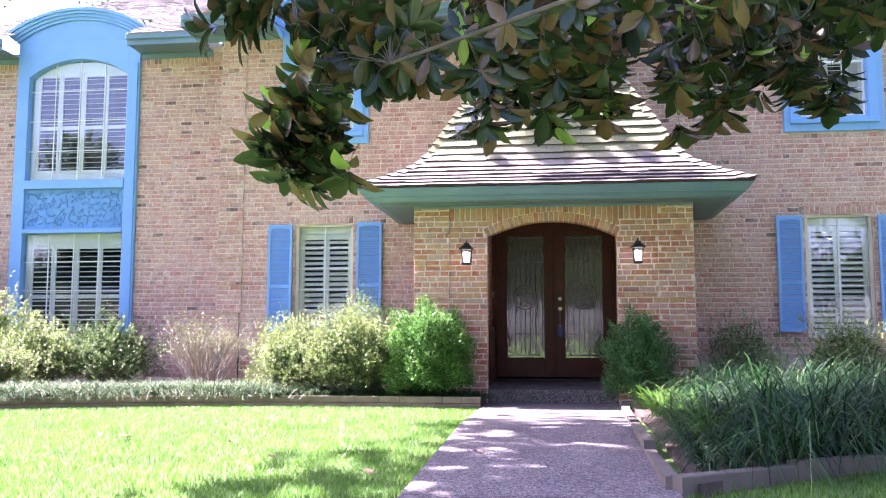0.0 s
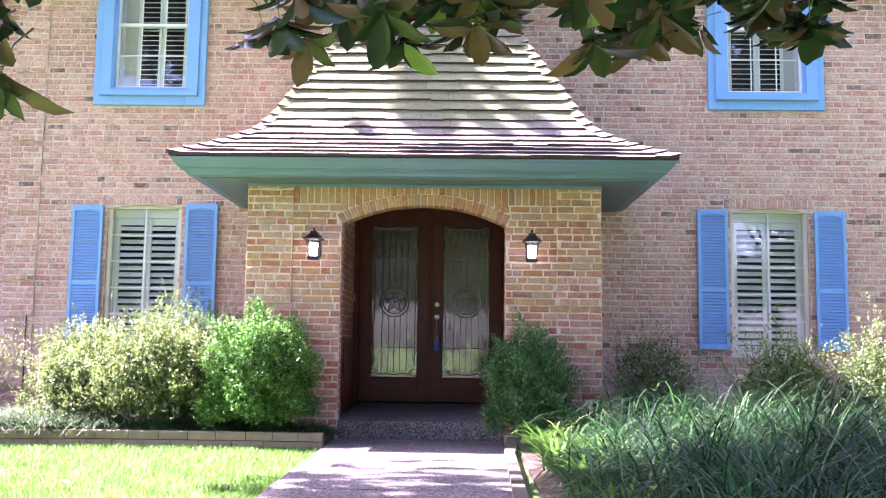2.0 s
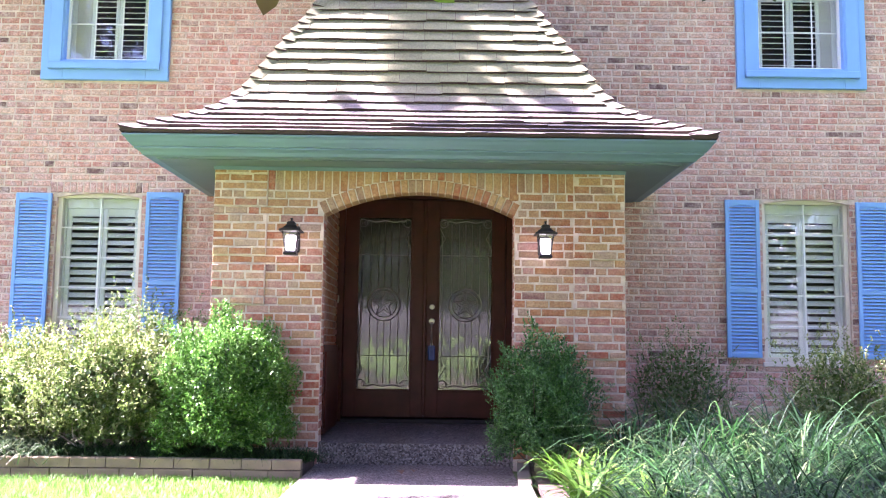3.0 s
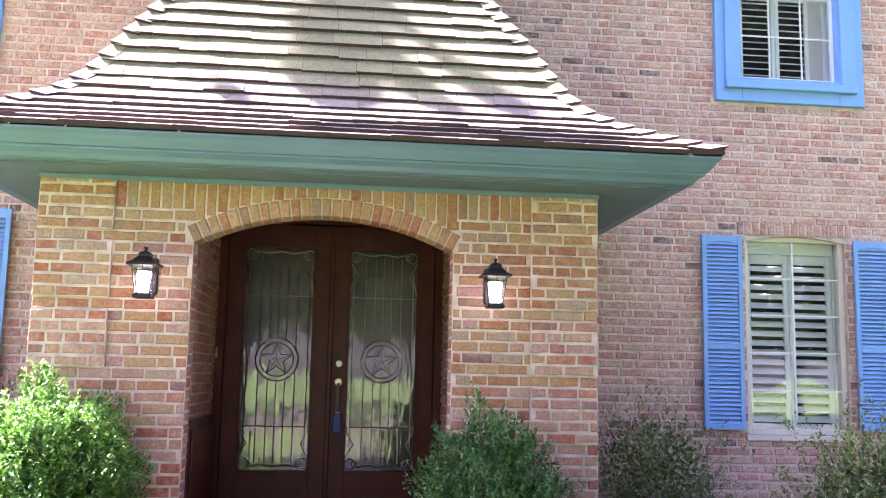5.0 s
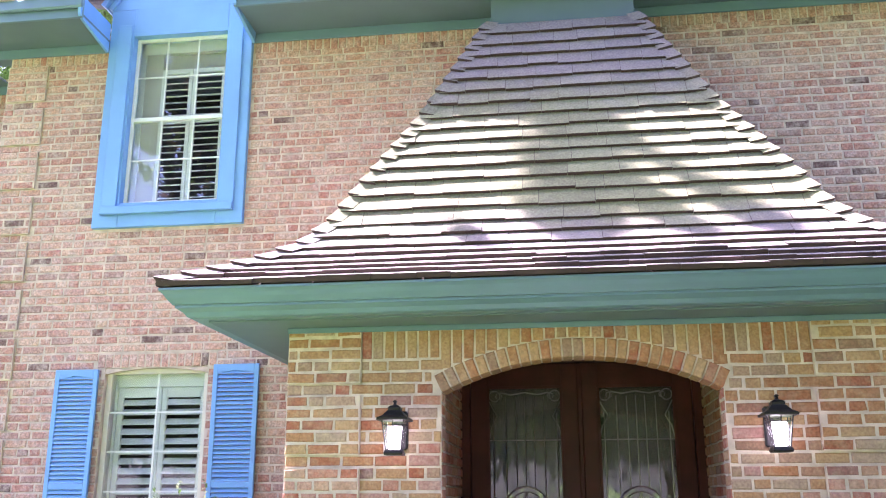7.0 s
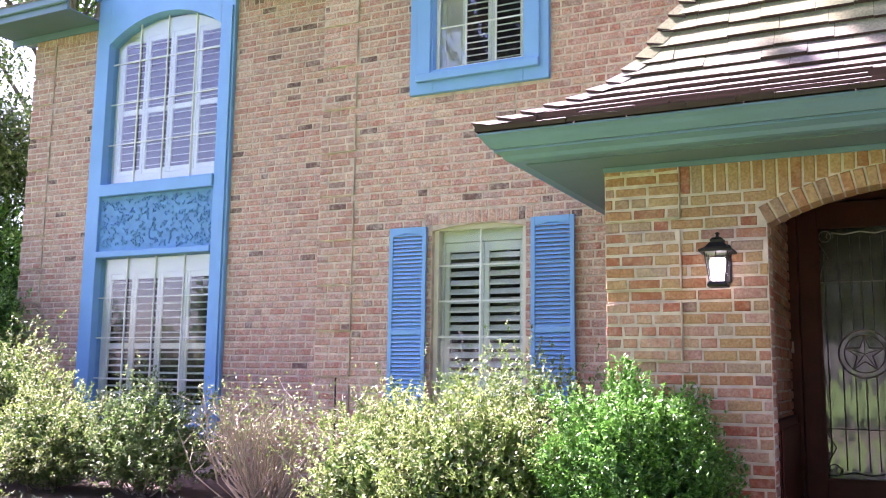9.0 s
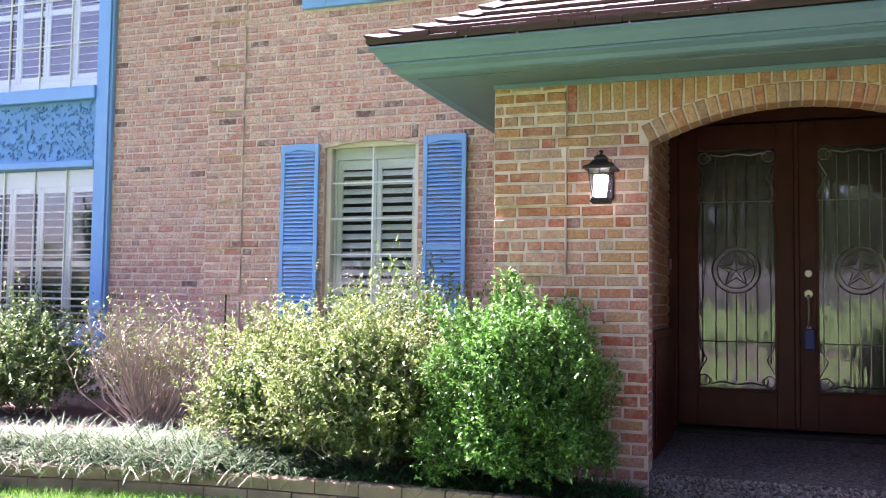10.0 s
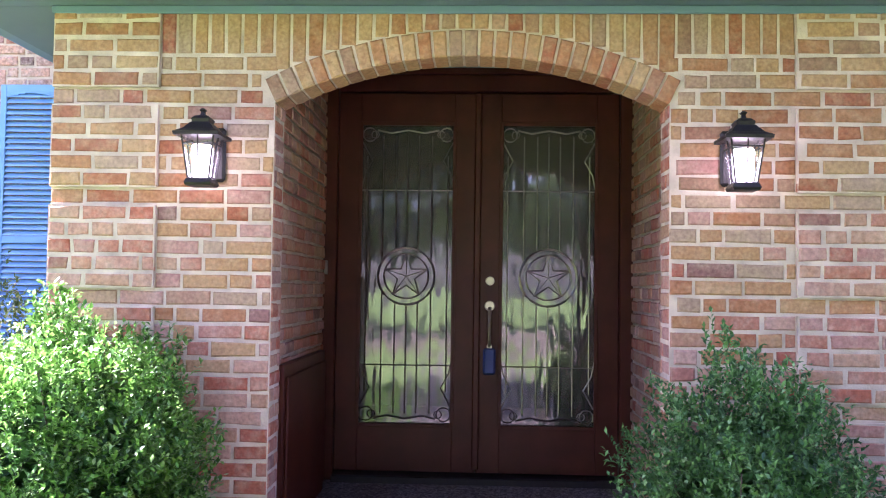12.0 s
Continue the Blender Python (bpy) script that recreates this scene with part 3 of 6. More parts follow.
def lantern(x):
    t = thing("wall_lantern", "dark iron carriage lantern, lit, on brick beside the front door", "wall lamp", "lanterns beside the front door", at=(x, PF - 0.012, 1.9))
    t.scale = (0.88, 0.92, 0.96)
    bm = bmesh.new()
    box(bm, -0.06, 0.06, -0.028, 0.004, 0.04, 0.30, 0.014)
    tube(bm, [(0, -0.02, 0.25), (0, -0.10, 0.28), (0, LY + 0.03, 0.27)], 0.02, 0.016, 6)
    part("backplate", bm, M_iron, t)
    bm = bmesh.new()
    lathe(bm, [(0.062, 0.0), (0.068, 0.012), (0.06, 0.03), (0.052, 0.035)], 0, LY)
    part("base", bm, M_iron, t)
    bm = bmesh.new()
    lathe(bm, [(0.112, 0.222), (0.114, 0.236), (0.078, 0.255), (0.05, 0.285), (0.042, 0.29), (0.046, 0.305), (0.03, 0.32), (0.012, 0.325), (0.008, 0.34), (0.016, 0.348), (0.006, 0.357)], 0, LY)
    part("roof", bm, M_iron, t)
    for sx in (-1, 1):
        for sy in (-1, 1):
            bm = bmesh.new()
            tube(bm, [(sx * 0.052, LY + sy * 0.052, 0.03), (sx * 0.08, LY + sy * 0.08, 0.228)], 0.0055, n=4)
            part("corner_bar", bm, M_iron, t)
    bm = bmesh.new()
    for a, b in (((-1, -1), (1, -1)), ((1, -1), (1, 1)), ((1, 1), (-1, 1)), ((-1, 1), (-1, -1))):
        tube(bm, [(a[0] * 0.075, LY + a[1] * 0.075, 0.19), (b[0] * 0.075, LY + b[1] * 0.075, 0.19)], 0.004, n=4)
    for sx, sy in ((0, -1), (1, 0), (-1, 0), (0, 1)):
        tube(bm, [(sx * 0.052, LY + sy * 0.052, 0.03), (sx * 0.08, LY + sy * 0.08, 0.228)], 0.004, n=4)
    part("glazing_bar", bm, M_iron, t)
    bm = bmesh.new()
    lathe(bm, [(0.036, 0.036), (0.048, 0.05), (0.056, 0.17), (0.05, 0.185)], 0, LY, 10, 0, False)
    part("bulb", bm, M_bulb, t, "lit frosted bulb")
    bm = bmesh.new()
    lathe(bm, [(0.050, 0.034), (0.077, 0.224)], 0, LY)
    part("glass_pane", bm, M_glass, t).visible_shadow = False


lantern(C - 1.17)
lantern(C + 1.17)


# ---- windows with plantation shutters ----
def louvres(name, x0, x1, z0, z1, y, parent, pitch, tilt, thick, depth, material, rail=0.045, mid=None, stile=0.045):
    """A shutter leaf: frame, mid rail and tilted slats."""
    L = boxes(name, [(x0, x0 + stile, y, y + 0.03, z0, z1), (x1 - stile, x1, y, y + 0.03, z0, z1), (x0 + stile, x1 - stile, y, y + 0.03, z0, z0 + rail), (x0 + stile, x1 - stile, y, y + 0.03, z1 - rail, z1)]
              + ([(x0 + stile, x1 - stile, y, y + 0.03, mid - rail / 2, mid + rail / 2)] if mid else []), material, parent, 0.003)
    spans = [(z0 + rail, z1 - rail)] if not mid else [(z0 + rail, mid - rail / 2), (mid + rail / 2, z1 - rail)]
    c, s = math.cos(tilt), math.sin(tilt)
    me = None
    for a, b in spans:
        n = max(1, int((b - a) / pitch))
        for i in range(n):
            zc = a + (i + 0.5) * (b - a) / n
            if me is None:
                V = []
                for x in (x0 + stile, x1 - stile):
                    for u, w in ((-0.5, -0.3), (-0.3, -0.5), (0.3, -0.5), (0.5, -0.3), (0.5, 0.3), (0.3, 0.5), (-0.3, 0.5), (-0.5, 0.3)):
                        du, dw = u * depth, w * thick
                        V.append((x, y + 0.015 + du * c - dw * s, du * s + dw * c))
                Fc = [(k, (k + 1) % 8, 8 + (k + 1) % 8, 8 + k) for k in range(8)] + [tuple(range(7, -1, -1)), tuple(range(8, 16))]
                ob = solid("slat", V, Fc, material, L)
                me = ob.data
            else:
                ob = new("slat", me)
                ob.parent = L
            ob.location = (0, 0, zc)
    return L


def outer_shutter(x0, x1, z0, z1, y, label):
    t = thing("window_shutter", label, "shutter", "blue shutters beside the ground floor windows")
    L = louvres("shutter_panel", x0, x1, z0, z1, y, t, 0.038, radians(52), 0.006, 0.043, M_blue, 0.05, z0 + 0.42 * (z1 - z0), 0.042)
    bm = bmesh.new()
    n = 8
    for i in range(n):
        a, b = x0 + 0.042 + (x1 - x0 - 0.084) * i / n, x0 + 0.042 + (x1 - x0 - 0.084) * (i + 1) / n
        m = ((a + b) / 2 - (x0 + x1) / 2) / ((x1 - x0) / 2)
        box(bm, a, b, y + 0.001, y + 0.028, z1 - 0.052 - 0.03 * min(1, abs(m) * 1.2), z1 - 0.045)
    part("arched_rail", bm, M_blue, t)
    for z in (z0 + 0.25, z1 - 0.25):
        boxes("hinge", [(x0 + 0.01, x0 + 0.03, y + 0.03, y + 0.05, z - 0.03, z + 0.03)], M_iron, t)
    return t


def low_window(name, o, face):
    x0, x1, z0, z1 = o
    t = thing(name, "cream sash window with white plantation shutters behind, half open slats", "window", kind="structure")
    y = face + 0.05
    boxes("window_frame", [(x0, x0 + 0.05, y, y + 0.09, z0, z1), (x1 - 0.05, x1, y, y + 0.09, z0, z1), (x0 + 0.05, x1 - 0.05, y, y + 0.09, z1 - 0.05, z1), (x0 + 0.05, x1 - 0.05, y, y + 0.09, z0, z0 + 0.06)], M_frame, t, 0.004)
    boxes("window_sill", [(x0 - 0.03, x1 + 0.03, face - 0.03, y, z0 - 0.05, z0)], M_frame, t, 0.006)
    gx0, gx1, gz0, gz1 = x0 + 0.05, x1 - 0.05, z0 + 0.06, z1 - 0.05
    xm = (gx0 + gx1) / 2
    boxes("pane", [(gx0, gx1, y + 0.03, y + 0.035, gz0, gz1)], M_glass, t).visible_shadow = False
    n = 5
    boxes("glazing_bar", [(xm - 0.009, xm + 0.009, y + 0.016, y + 0.029, gz0, gz1)] + [(gx0, gx1, y + 0.018, y + 0.029, gz0 + (gz1 - gz0) * k / n - 0.007, gz0 + (gz1 - gz0) * k / n + 0.007) for k in range(1, n)], M_white, t)
    ys = y + 0.11
    boxes("casing", [(x0, x0 + 0.07, ys - 0.02, ys + 0.05, z0, z1), (x1 - 0.07, x1, ys - 0.02, ys + 0.05, z0, z1), (x0 + 0.07, x1 - 0.07, ys - 0.02, ys + 0.05, z1 - 0.16, z1)], M_white, t, 0.004)
    for a, b in ((x0 + 0.07, (x0 + x1) / 2 - 0.002), ((x0 + x1) / 2 + 0.002, x1 - 0.07)):
        louvres("shutter_leaf", a, b, z0 + 0.01, z1 - 0.162, ys, t, 0.085, radians(44), 0.011, 0.078, M_white, 0.09, None, 0.05)
    return t


def arched_head(o):
    """The brick underside of a shallow arch that closes the top corners of a window opening."""
    x0, x1, _, z1 = o
    bm = bmesh.new()
    arch_fill(bm, x0 + 0.001, x1 - 0.001, z1 - 0.055, z1 - 0.004, z1 - 0.003, W + 0.002, W + 0.046, 12)
    part("window_arch", bm, M_mortar, kind="structure")


low_window("window_1", WIN_L, W)
low_window("window_2", WIN_R, W)
LBL = "medium blue louvred wooden shutter fixed on brick beside a window"
outer_shutter(-4.72, -4.31, 1.0, 2.775, W - 0.055, LBL)
outer_shutter(-3.22, -2.80, 1.0, 2.80, W - 0.055, LBL)
outer_shutter(3.43, 3.82, 1.0, 2.80, W - 0.055, LBL)
outer_shutter(4.93, 5.33, 1.0, 2.79, W - 0.055, LBL)


def arch_fill(bm, x0, x1, zs, zc, ztop, y0, y1, n=14):
    """Solid between a segmental arch underneath and a flat or arched top."""
    w = (x1 - x0) / 2
    h = zc - zs
    r = (w * w + h * h) / (2 * h)
    f = lambda x: zc - r + math.sqrt(max(0, r * r - (x - (x0 + x1) / 2) ** 2))  # noqa: E731
    tf = ztop if callable(ztop) else (lambda x: ztop)
    for i in range(n):
        a, b = x0 + (x1 - x0) * i / n, x0 + (x1 - x0) * (i + 1) / n
        v = [bm.verts.new(p) for p in [(a, y0, f(a)), (b, y0, f(b)), (b, y0, tf(b)), (a, y0, tf(a)), (a, y1, f(a)), (b, y1, f(b)), (b, y1, tf(b)), (a, y1, tf(a))]]
        for q in ((0, 1, 2, 3), (5, 4, 7, 6), (0, 4, 5, 1), (3, 2, 6, 7)):
            bm.faces.new([v[k] for k in q])


arched_head(WIN_L)
arched_head(WIN_R)


def crown(x0, x1, z0, rise, face, parent, depth=0.10, rows=3):
    """Arched cap mouldings over a dormer."""
    for k in range(rows):
        bm = bmesh.new()
        off = 0.05 * k
        w = (x1 - x0) / 2 + 0.02 * k
        r = (w * w + rise * rise) / (2 * rise)
        n = 16
        xc, zc = (x0 + x1) / 2, z0 + rise - r
        amax = math.asin(w / r)
        for i in range(n):
            A = [-amax + 2 * amax * (i + j) / n for j in (0, 1)]
            P = [(xc + (r + off + q) * math.sin(a), zc + (r + off + q) * math.cos(a)) for a in A for q in (0, 0.052)]
            yy0, yy1 = face - depth - 0.035 * k, face + 1.1
            v = [bm.verts.new((x, yq, z)) for yq in (yy0, yy1) for x, z in P]
            for q in ((0, 2, 3, 1), (4, 5, 7, 6), (0, 4, 6, 2), (1, 3, 7, 5)):
                bm.faces.new([v[j] for j in q])
            if i == 0:
                bm.faces.new([v[j] for j in (0, 1, 5, 4)])
            if i == n - 1:
                bm.faces.new([v[j] for j in (2, 6, 7, 3)])
        part("arched_moulding", bm, M_bluelt, parent)


def upper_window(name, o, face):
    x0, x1, z0, z1 = o
    t = thing(name, "double hung sash window in a broad light blue surround with an arched top through the eave", "window", kind="structure")
    f = face - 0.05
    gx0, gx1, gz0, gz1 = x0 + 0.26, x1 - 0.26, z0 + 0.24, z0 + 2.0
    boxes("surround", [(x0, gx0, f, face + 0.2, z0, 6.42), (gx1, x1, f, face + 0.2, z0, 6.42), (gx0, gx1, f, face + 0.2, z0, gz0)], M_bluelt, t, 0.006)
    boxes("surround_trim", [(x0 + 0.09, gx0 - 0.02, f - 0.022, f - 0.001, z0 + 0.12, gz1 + 0.12), (gx1 + 0.02, x1 - 0.09, f - 0.022, f - 0.001, z0 + 0.12, gz1 + 0.12)], M_bluelt, t, 0.005)
    boxes("window_sill", [(x0 + 0.09, x1 - 0.09, f - 0.05, f - 0.001, z0 + 0.12, z0 + 0.20)], M_bluelt, t, 0.008)
    bm = bmesh.new()
    w, rise = (x1 - x0) / 2, 0.42
    r = (w * w + rise * rise) / (2 * rise)
    top = lambda x: 6.42 + rise - r + math.sqrt(max(0, r * r - (x - (x0 + x1) / 2) ** 2))  # noqa: E731
    arch_fill(bm, x0, x1, 6.421, 6.4212, top, f, face + 0.2)
    box(bm, gx0, gx1, f, face + 0.2, gz1, 6.42)
    part("arched_head", bm, M_bluelt, t)
    crown(x0, x1, 6.42, rise, f, t, 0.02, 2)
    boxes("cheek", [(x0, x0 + 0.04, face + 0.202, face + 1.1, 6.10, 6.42), (x1 - 0.04, x1, face + 0.202, face + 1.1, 6.10, 6.42)], M_bluelt, t)
    y = face + 0.03
    boxes("sash", [(gx0, gx0 + 0.03, y, y + 0.04, gz0, gz1), (gx1 - 0.03, gx1, y, y + 0.04, gz0, gz1), (gx0 + 0.03, gx1 - 0.03, y, y + 0.04, gz0, gz0 + 0.035), (gx0 + 0.03, gx1 - 0.03, y, y + 0.04, gz1 - 0.03, gz1), (gx0 + 0.03, gx1 - 0.03, y - 0.01, y + 0.04, (gz0 + gz1) / 2 - 0.02, (gz0 + gz1) / 2 + 0.02)], M_white, t, 0.003)
    boxes("pane", [(gx0 + 0.03, gx1 - 0.03, y + 0.02, y + 0.024, gz0 + 0.035, gz1 - 0.03)], M_glass, t).visible_shadow = False
    bars = [(gx0 + (gx1 - gx0) * k / 3 - 0.006, gx0 + (gx1 - gx0) * k / 3 + 0.006, y + 0.006, y + 0.019, gz0 + 0.035, gz1 - 0.03) for k in (1, 2)]
    bars += [(gx0 + 0.03, gx1 - 0.03, y + 0.008, y + 0.019, z - 0.006, z + 0.006) for z in (gz0 + (gz1 - gz0) * 0.26, gz0 + (gz1 - gz0) * 0.76)]
    boxes("glazing_bar", bars, M_white, t)
    ys = y + 0.10
    boxes("casing", [(gx0, gx0 + 0.06, ys, ys + 0.05, gz0, gz1), (gx1 - 0.06, gx1, ys, ys + 0.05, gz0, gz1), (gx0 + 0.06, gx1 - 0.06, ys, ys + 0.05, gz1 - 0.12, gz1)], M_white, t)
    gm, blank = (gx0 + gx1) / 2, (gx0 + 0.06, gx0 + 0.24)
    pair = ((gx0 + 0.242, gm + 0.08), (gm + 0.084, gx1 - 0.06))
    if x0 > 0:
        blank = (gx1 - 0.20, gx1 - 0.06)
        pair = ((gx0 + 0.06, gm - 0.06), (gm - 0.056, gx1 - 0.202))
    boxes("reveal", [(blank[0], blank[1], ys + 0.01, ys + 0.05, gz0, gz1 - 0.12), (gx0 + 0.06, gx1 - 0.06, ys + 0.055, ys + 0.08, gz1 - 0.36, gz1)], M_wall_in, t)
    for a, b in pair:
        louvres("shutter_leaf", a, b, gz0 + 0.01, gz1 - 0.30, ys, t, 0.066, radians(14), 0.01, 0.045, M_white, 0.05, gz0 + 0.9, 0.04)
    return t


upper_window("window_3", UW_L, W)
upper_window("window_4", UW_R, W)


def bay_window():
    x0, x1, _, _ = BAY
    t = thing("window_5", "two storey light blue window bay with white plantation shutters, textured panel between and an arched top", "window", kind="structure")
    f = W2 - 0.06
    p = 0.23
    ztop = 6.35
    boxes("post", [(x0, x0 + p, f, W2 + 0.2, 0.55, ztop), ], M_bluelt, t, 0.006)
    boxes("post", [(x1 - p, x1, f, W2 + 0.2, 0.55, ztop)], M_bluelt, t, 0.006)
    boxes("post_trim", [(x1 - p + 0.12, x1 - 0.03, f - 0.025, f - 0.001, 0.6, 5.9)], M_blue, t, 0.004)
    boxes("rail", [(x0 + p, x1 - p, f + 0.01, W2 + 0.2, 0.60, 0.72), (x0 + p, x1 - p, f - 0.02, W2 + 0.2, 2.79, 2.87), (x0 + p, x1 - p, f - 0.03, W2 + 0.2, 3.60, 3.76)], M_bluelt, t, 0.008)
    boxes("relief_panel", [(x0 + p, x1 - p, f + 0.05, W2 + 0.1, 2.87, 3.60)], M_relief, t, label="rough textured blue stucco panel")
    bm = bmesh.new()
    r2 = np.random.default_rng(3)
    for _ in range(420):
        cx, cz = r2.uniform(x0 + p + 0.04, x1 - p - 0.04), r2.uniform(2.91, 3.56)
        a, L = r2.uniform(0, 6.28), r2.uniform(0.015, 0.05)
        tube(bm, [(cx, f + 0.048, cz), (cx + L * math.cos(a) * 0.5, f + 0.038, cz + L * math.sin(a) * 0.5), (cx + L * math.cos(a + 0.8), f + 0.048, cz + L * math.sin(a + 0.8))], 0.012, 0.008, 4)
    part("relief", bm, M_relief, t, kind="stuff")
    w, rise = (x1 - x0) / 2, 0.40
    r = (w * w + rise * rise) / (2 * rise)
    top = lambda x: ztop + rise - r + math.sqrt(max(0, r * r - (x - (x0 + x1) / 2) ** 2))  # noqa: E731
    bm = bmesh.new()
    arch_fill(bm, x0 + p, x1 - p, 5.70, 6.02, lambda x: ztop, f, W2 + 0.2)
    arch_fill(bm, x0, x1, ztop + 0.001, ztop + 0.0012, top, f, W2 + 0.2)
    part("arched_head", bm, M_bluelt, t)
    crown(x0 - 0.02, x1 + 0.02, ztop, rise, f, t, 0.04, 4)
    boxes("cheek", [(x0, x0 + 0.04, W2 + 0.202, W2 + 1.1, 6.10, ztop), (x1 - 0.04, x1, W2 + 0.202, W2 + 1.1, 6.10, ztop)], M_bluelt, t)
    for z0, z1, nx, rows, lab in ((0.72, 2.79, 4, 4, "lower"), (3.76, 6.0, 4, 4, "upper")):
        gx0, gx1 = x0 + p, x1 - p
        y = W2 + 0.03
        boxes("pane", [(gx0, gx1, y + 0.02, y + 0.025, z0, z1)], M_glass, t).visible_shadow = False
        bars = [(gx0 + (gx1 - gx0) * k / 4 - 0.008, gx0 + (gx1 - gx0) * k / 4 + 0.008, y, y + 0.018, z0, z1) for k in (1, 2, 3)]
        bars += [(gx0, gx1, y + 0.003, y + 0.018, z0 + (z1 - z0) * k / rows - 0.007, z0 + (z1 - z0) * k / rows + 0.007) for k in range(1, rows)]
        boxes("glazing_bar", bars, M_white, t)
        ys = y + 0.09
        boxes("casing", [(gx0, gx0 + 0.09, ys, ys + 0.05, z0, z1), (gx1 - 0.05, gx1, ys, ys + 0.05, z0, z1), (gx0 + 0.09, gx1 - 0.05, ys, ys + 0.05, z1 - 0.2, z1), (gx0 + 0.09, gx1 - 0.05, ys, ys + 0.05, z0, z0 + 0.14)], M_white, t)
        e = [gx0 + 0.09 + (gx1 - gx0 - 0.14) * k / nx for k in range(nx + 1)]
        for a, b in zip(e, e[1:]):
            louvres("shutter_leaf", a + 0.002, b - 0.002, z0 + 0.142, z1 - 0.202, ys, t, 0.085, radians(18), 0.011, 0.06, M_white, 0.07, z0 + 0.45 * (z1 - z0), 0.045)


bay_window()


# ---- eaves and the main roof ----
def eave(name, x0, x1, wall, over, z, x0_in=0.0, x1_in=0.0):
    """Soffit, frieze, two-step fascia of one eave along x."""
    fy = wall - over
    e = thing(name, "teal painted timber eave with stepped fascia", "eave", kind="structure")
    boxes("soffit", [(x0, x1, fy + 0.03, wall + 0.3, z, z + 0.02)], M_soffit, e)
    boxes("frieze", [(x0, x1, wall - 0.035, wall - 0.013, z - 0.10, z - 0.002)], M_teal, e, 0.004)
    boxes("fascia", [(x0, x1, fy, fy + 0.028, z - 0.02, z + 0.16)], M_teal, e, 0.003)
    boxes("crown_board", [(x0 - 0.02, x1 + 0.02, fy - 0.045, fy - 0.002, z + 0.07, z + 0.19)], M_teal, e, 0.015)
    return e


OV = 0.60
eave("eave_mid", UW_L[1] + 0.0, UW_R[0] - 0.0, W, OV, SOFF)
eave("eave_east", UW_R[1] + 0.0, X_END_R + 0.5, W, OV, SOFF)
eave("eave_corner", X_MID - 0.5, UW_L[0], W, OV, SOFF)
eave("eave_wing", BAY[1] + 0.0, X_MID - 0.5, W2, OV, SOFF)
eave("eave_wing_end", X_END_L - 0.5, BAY[0], W2, OV, SOFF)
for xa, xb in ((UW_L[0] - 0.032, UW_L[0] - 0.003), (UW_L[1] + 0.003, UW_L[1] + 0.032), (UW_R[0] - 0.032, UW_R[0] - 0.003), (UW_R[1] + 0.003, UW_R[1] + 0.032)):
    V = [(x, y, z) for x in (xa, xb) for y, z in ((W - OV - 0.05, SOFF + 0.20), (W - OV - 0.02, SOFF + 0.0), (W - OV + 0.03, SOFF - 0.025), (W - 0.053, SOFF - 0.11), (W - 0.053, SOFF + 0.20))]
    solid("eave_end", V, [(0, 1, 2, 3, 4), (9, 8, 7, 6, 5), (0, 5, 6, 1), (1, 6, 7, 2), (2, 7, 8, 3), (3, 8, 9, 4), (4, 9, 5, 0)], M_bluelt, kind="structure")
boxes("eave_return", [(X_MID - 0.53, X_MID - 0.502, W - OV, W2 - OV, SOFF - 0.02, SOFF + 0.16)], M_teal, kind="structure")


def roof_plane(name, quad, step=0.16, dormers=(), back=0.0):
    """Courses of overlapping shingle strips up a slope: quad is low left, low right, high right, high left."""
    a, b, c, d = [Vector(q) for q in quad]
    n = max(2, int((d - a).length / step))
    nrm = (b - a).cross(d - a).normalized()
    V, Fc = [], []
    r2 = np.random.default_rng(11)
    for i in range(n):
        s0, s1 = i / n, (i + 1.25) / n
        l0, r0 = a.lerp(d, s0), b.lerp(c, s0)
        l1, r1 = a.lerp(d, min(1, s1)), b.lerp(c, min(1, s1))
        m = max(1, int((r0 - l0).length / 0.3))
        cuts = [0] + sorted((k + r2.uniform(-0.2, 0.2)) / m for k in range(1, m)) + [1]
        gaps = [((x0 - l0.x) / (r0.x - l0.x), (x1 - l0.x) / (r0.x - l0.x)) for x0, x1 in dormers] if l0.y < back else []
        for g in gaps:
            cuts = sorted([c for c in cuts if not g[0] - 0.004 < c < g[1] + 0.004] + list(g))
        for u, v in zip(cuts, cuts[1:]):
            if any(g[0] <= (u + v) / 2 <= g[1] for g in gaps):
                continue
            lift = nrm * (0.022 + r2.uniform(0, 0.006))
            dn = (a - d).normalized() * r2.uniform(0, 0.012)
            p = [l0.lerp(r0, u + 0.002) + lift + dn, l0.lerp(r0, v - 0.002) + lift + dn, l1.lerp(r1, v - 0.002) + nrm * 0.004, l1.lerp(r1, u + 0.002) + nrm * 0.004]
            q = [p[0] - lift * 0.9, p[1] - lift * 0.9]
            k = len(V)
            V += p + q
            Fc += [(k, k + 1, k + 2, k + 3), (k + 4, k + 5, k + 1, k)]
    return solid(name, V, Fc, M_shingle, None, kind="structure")


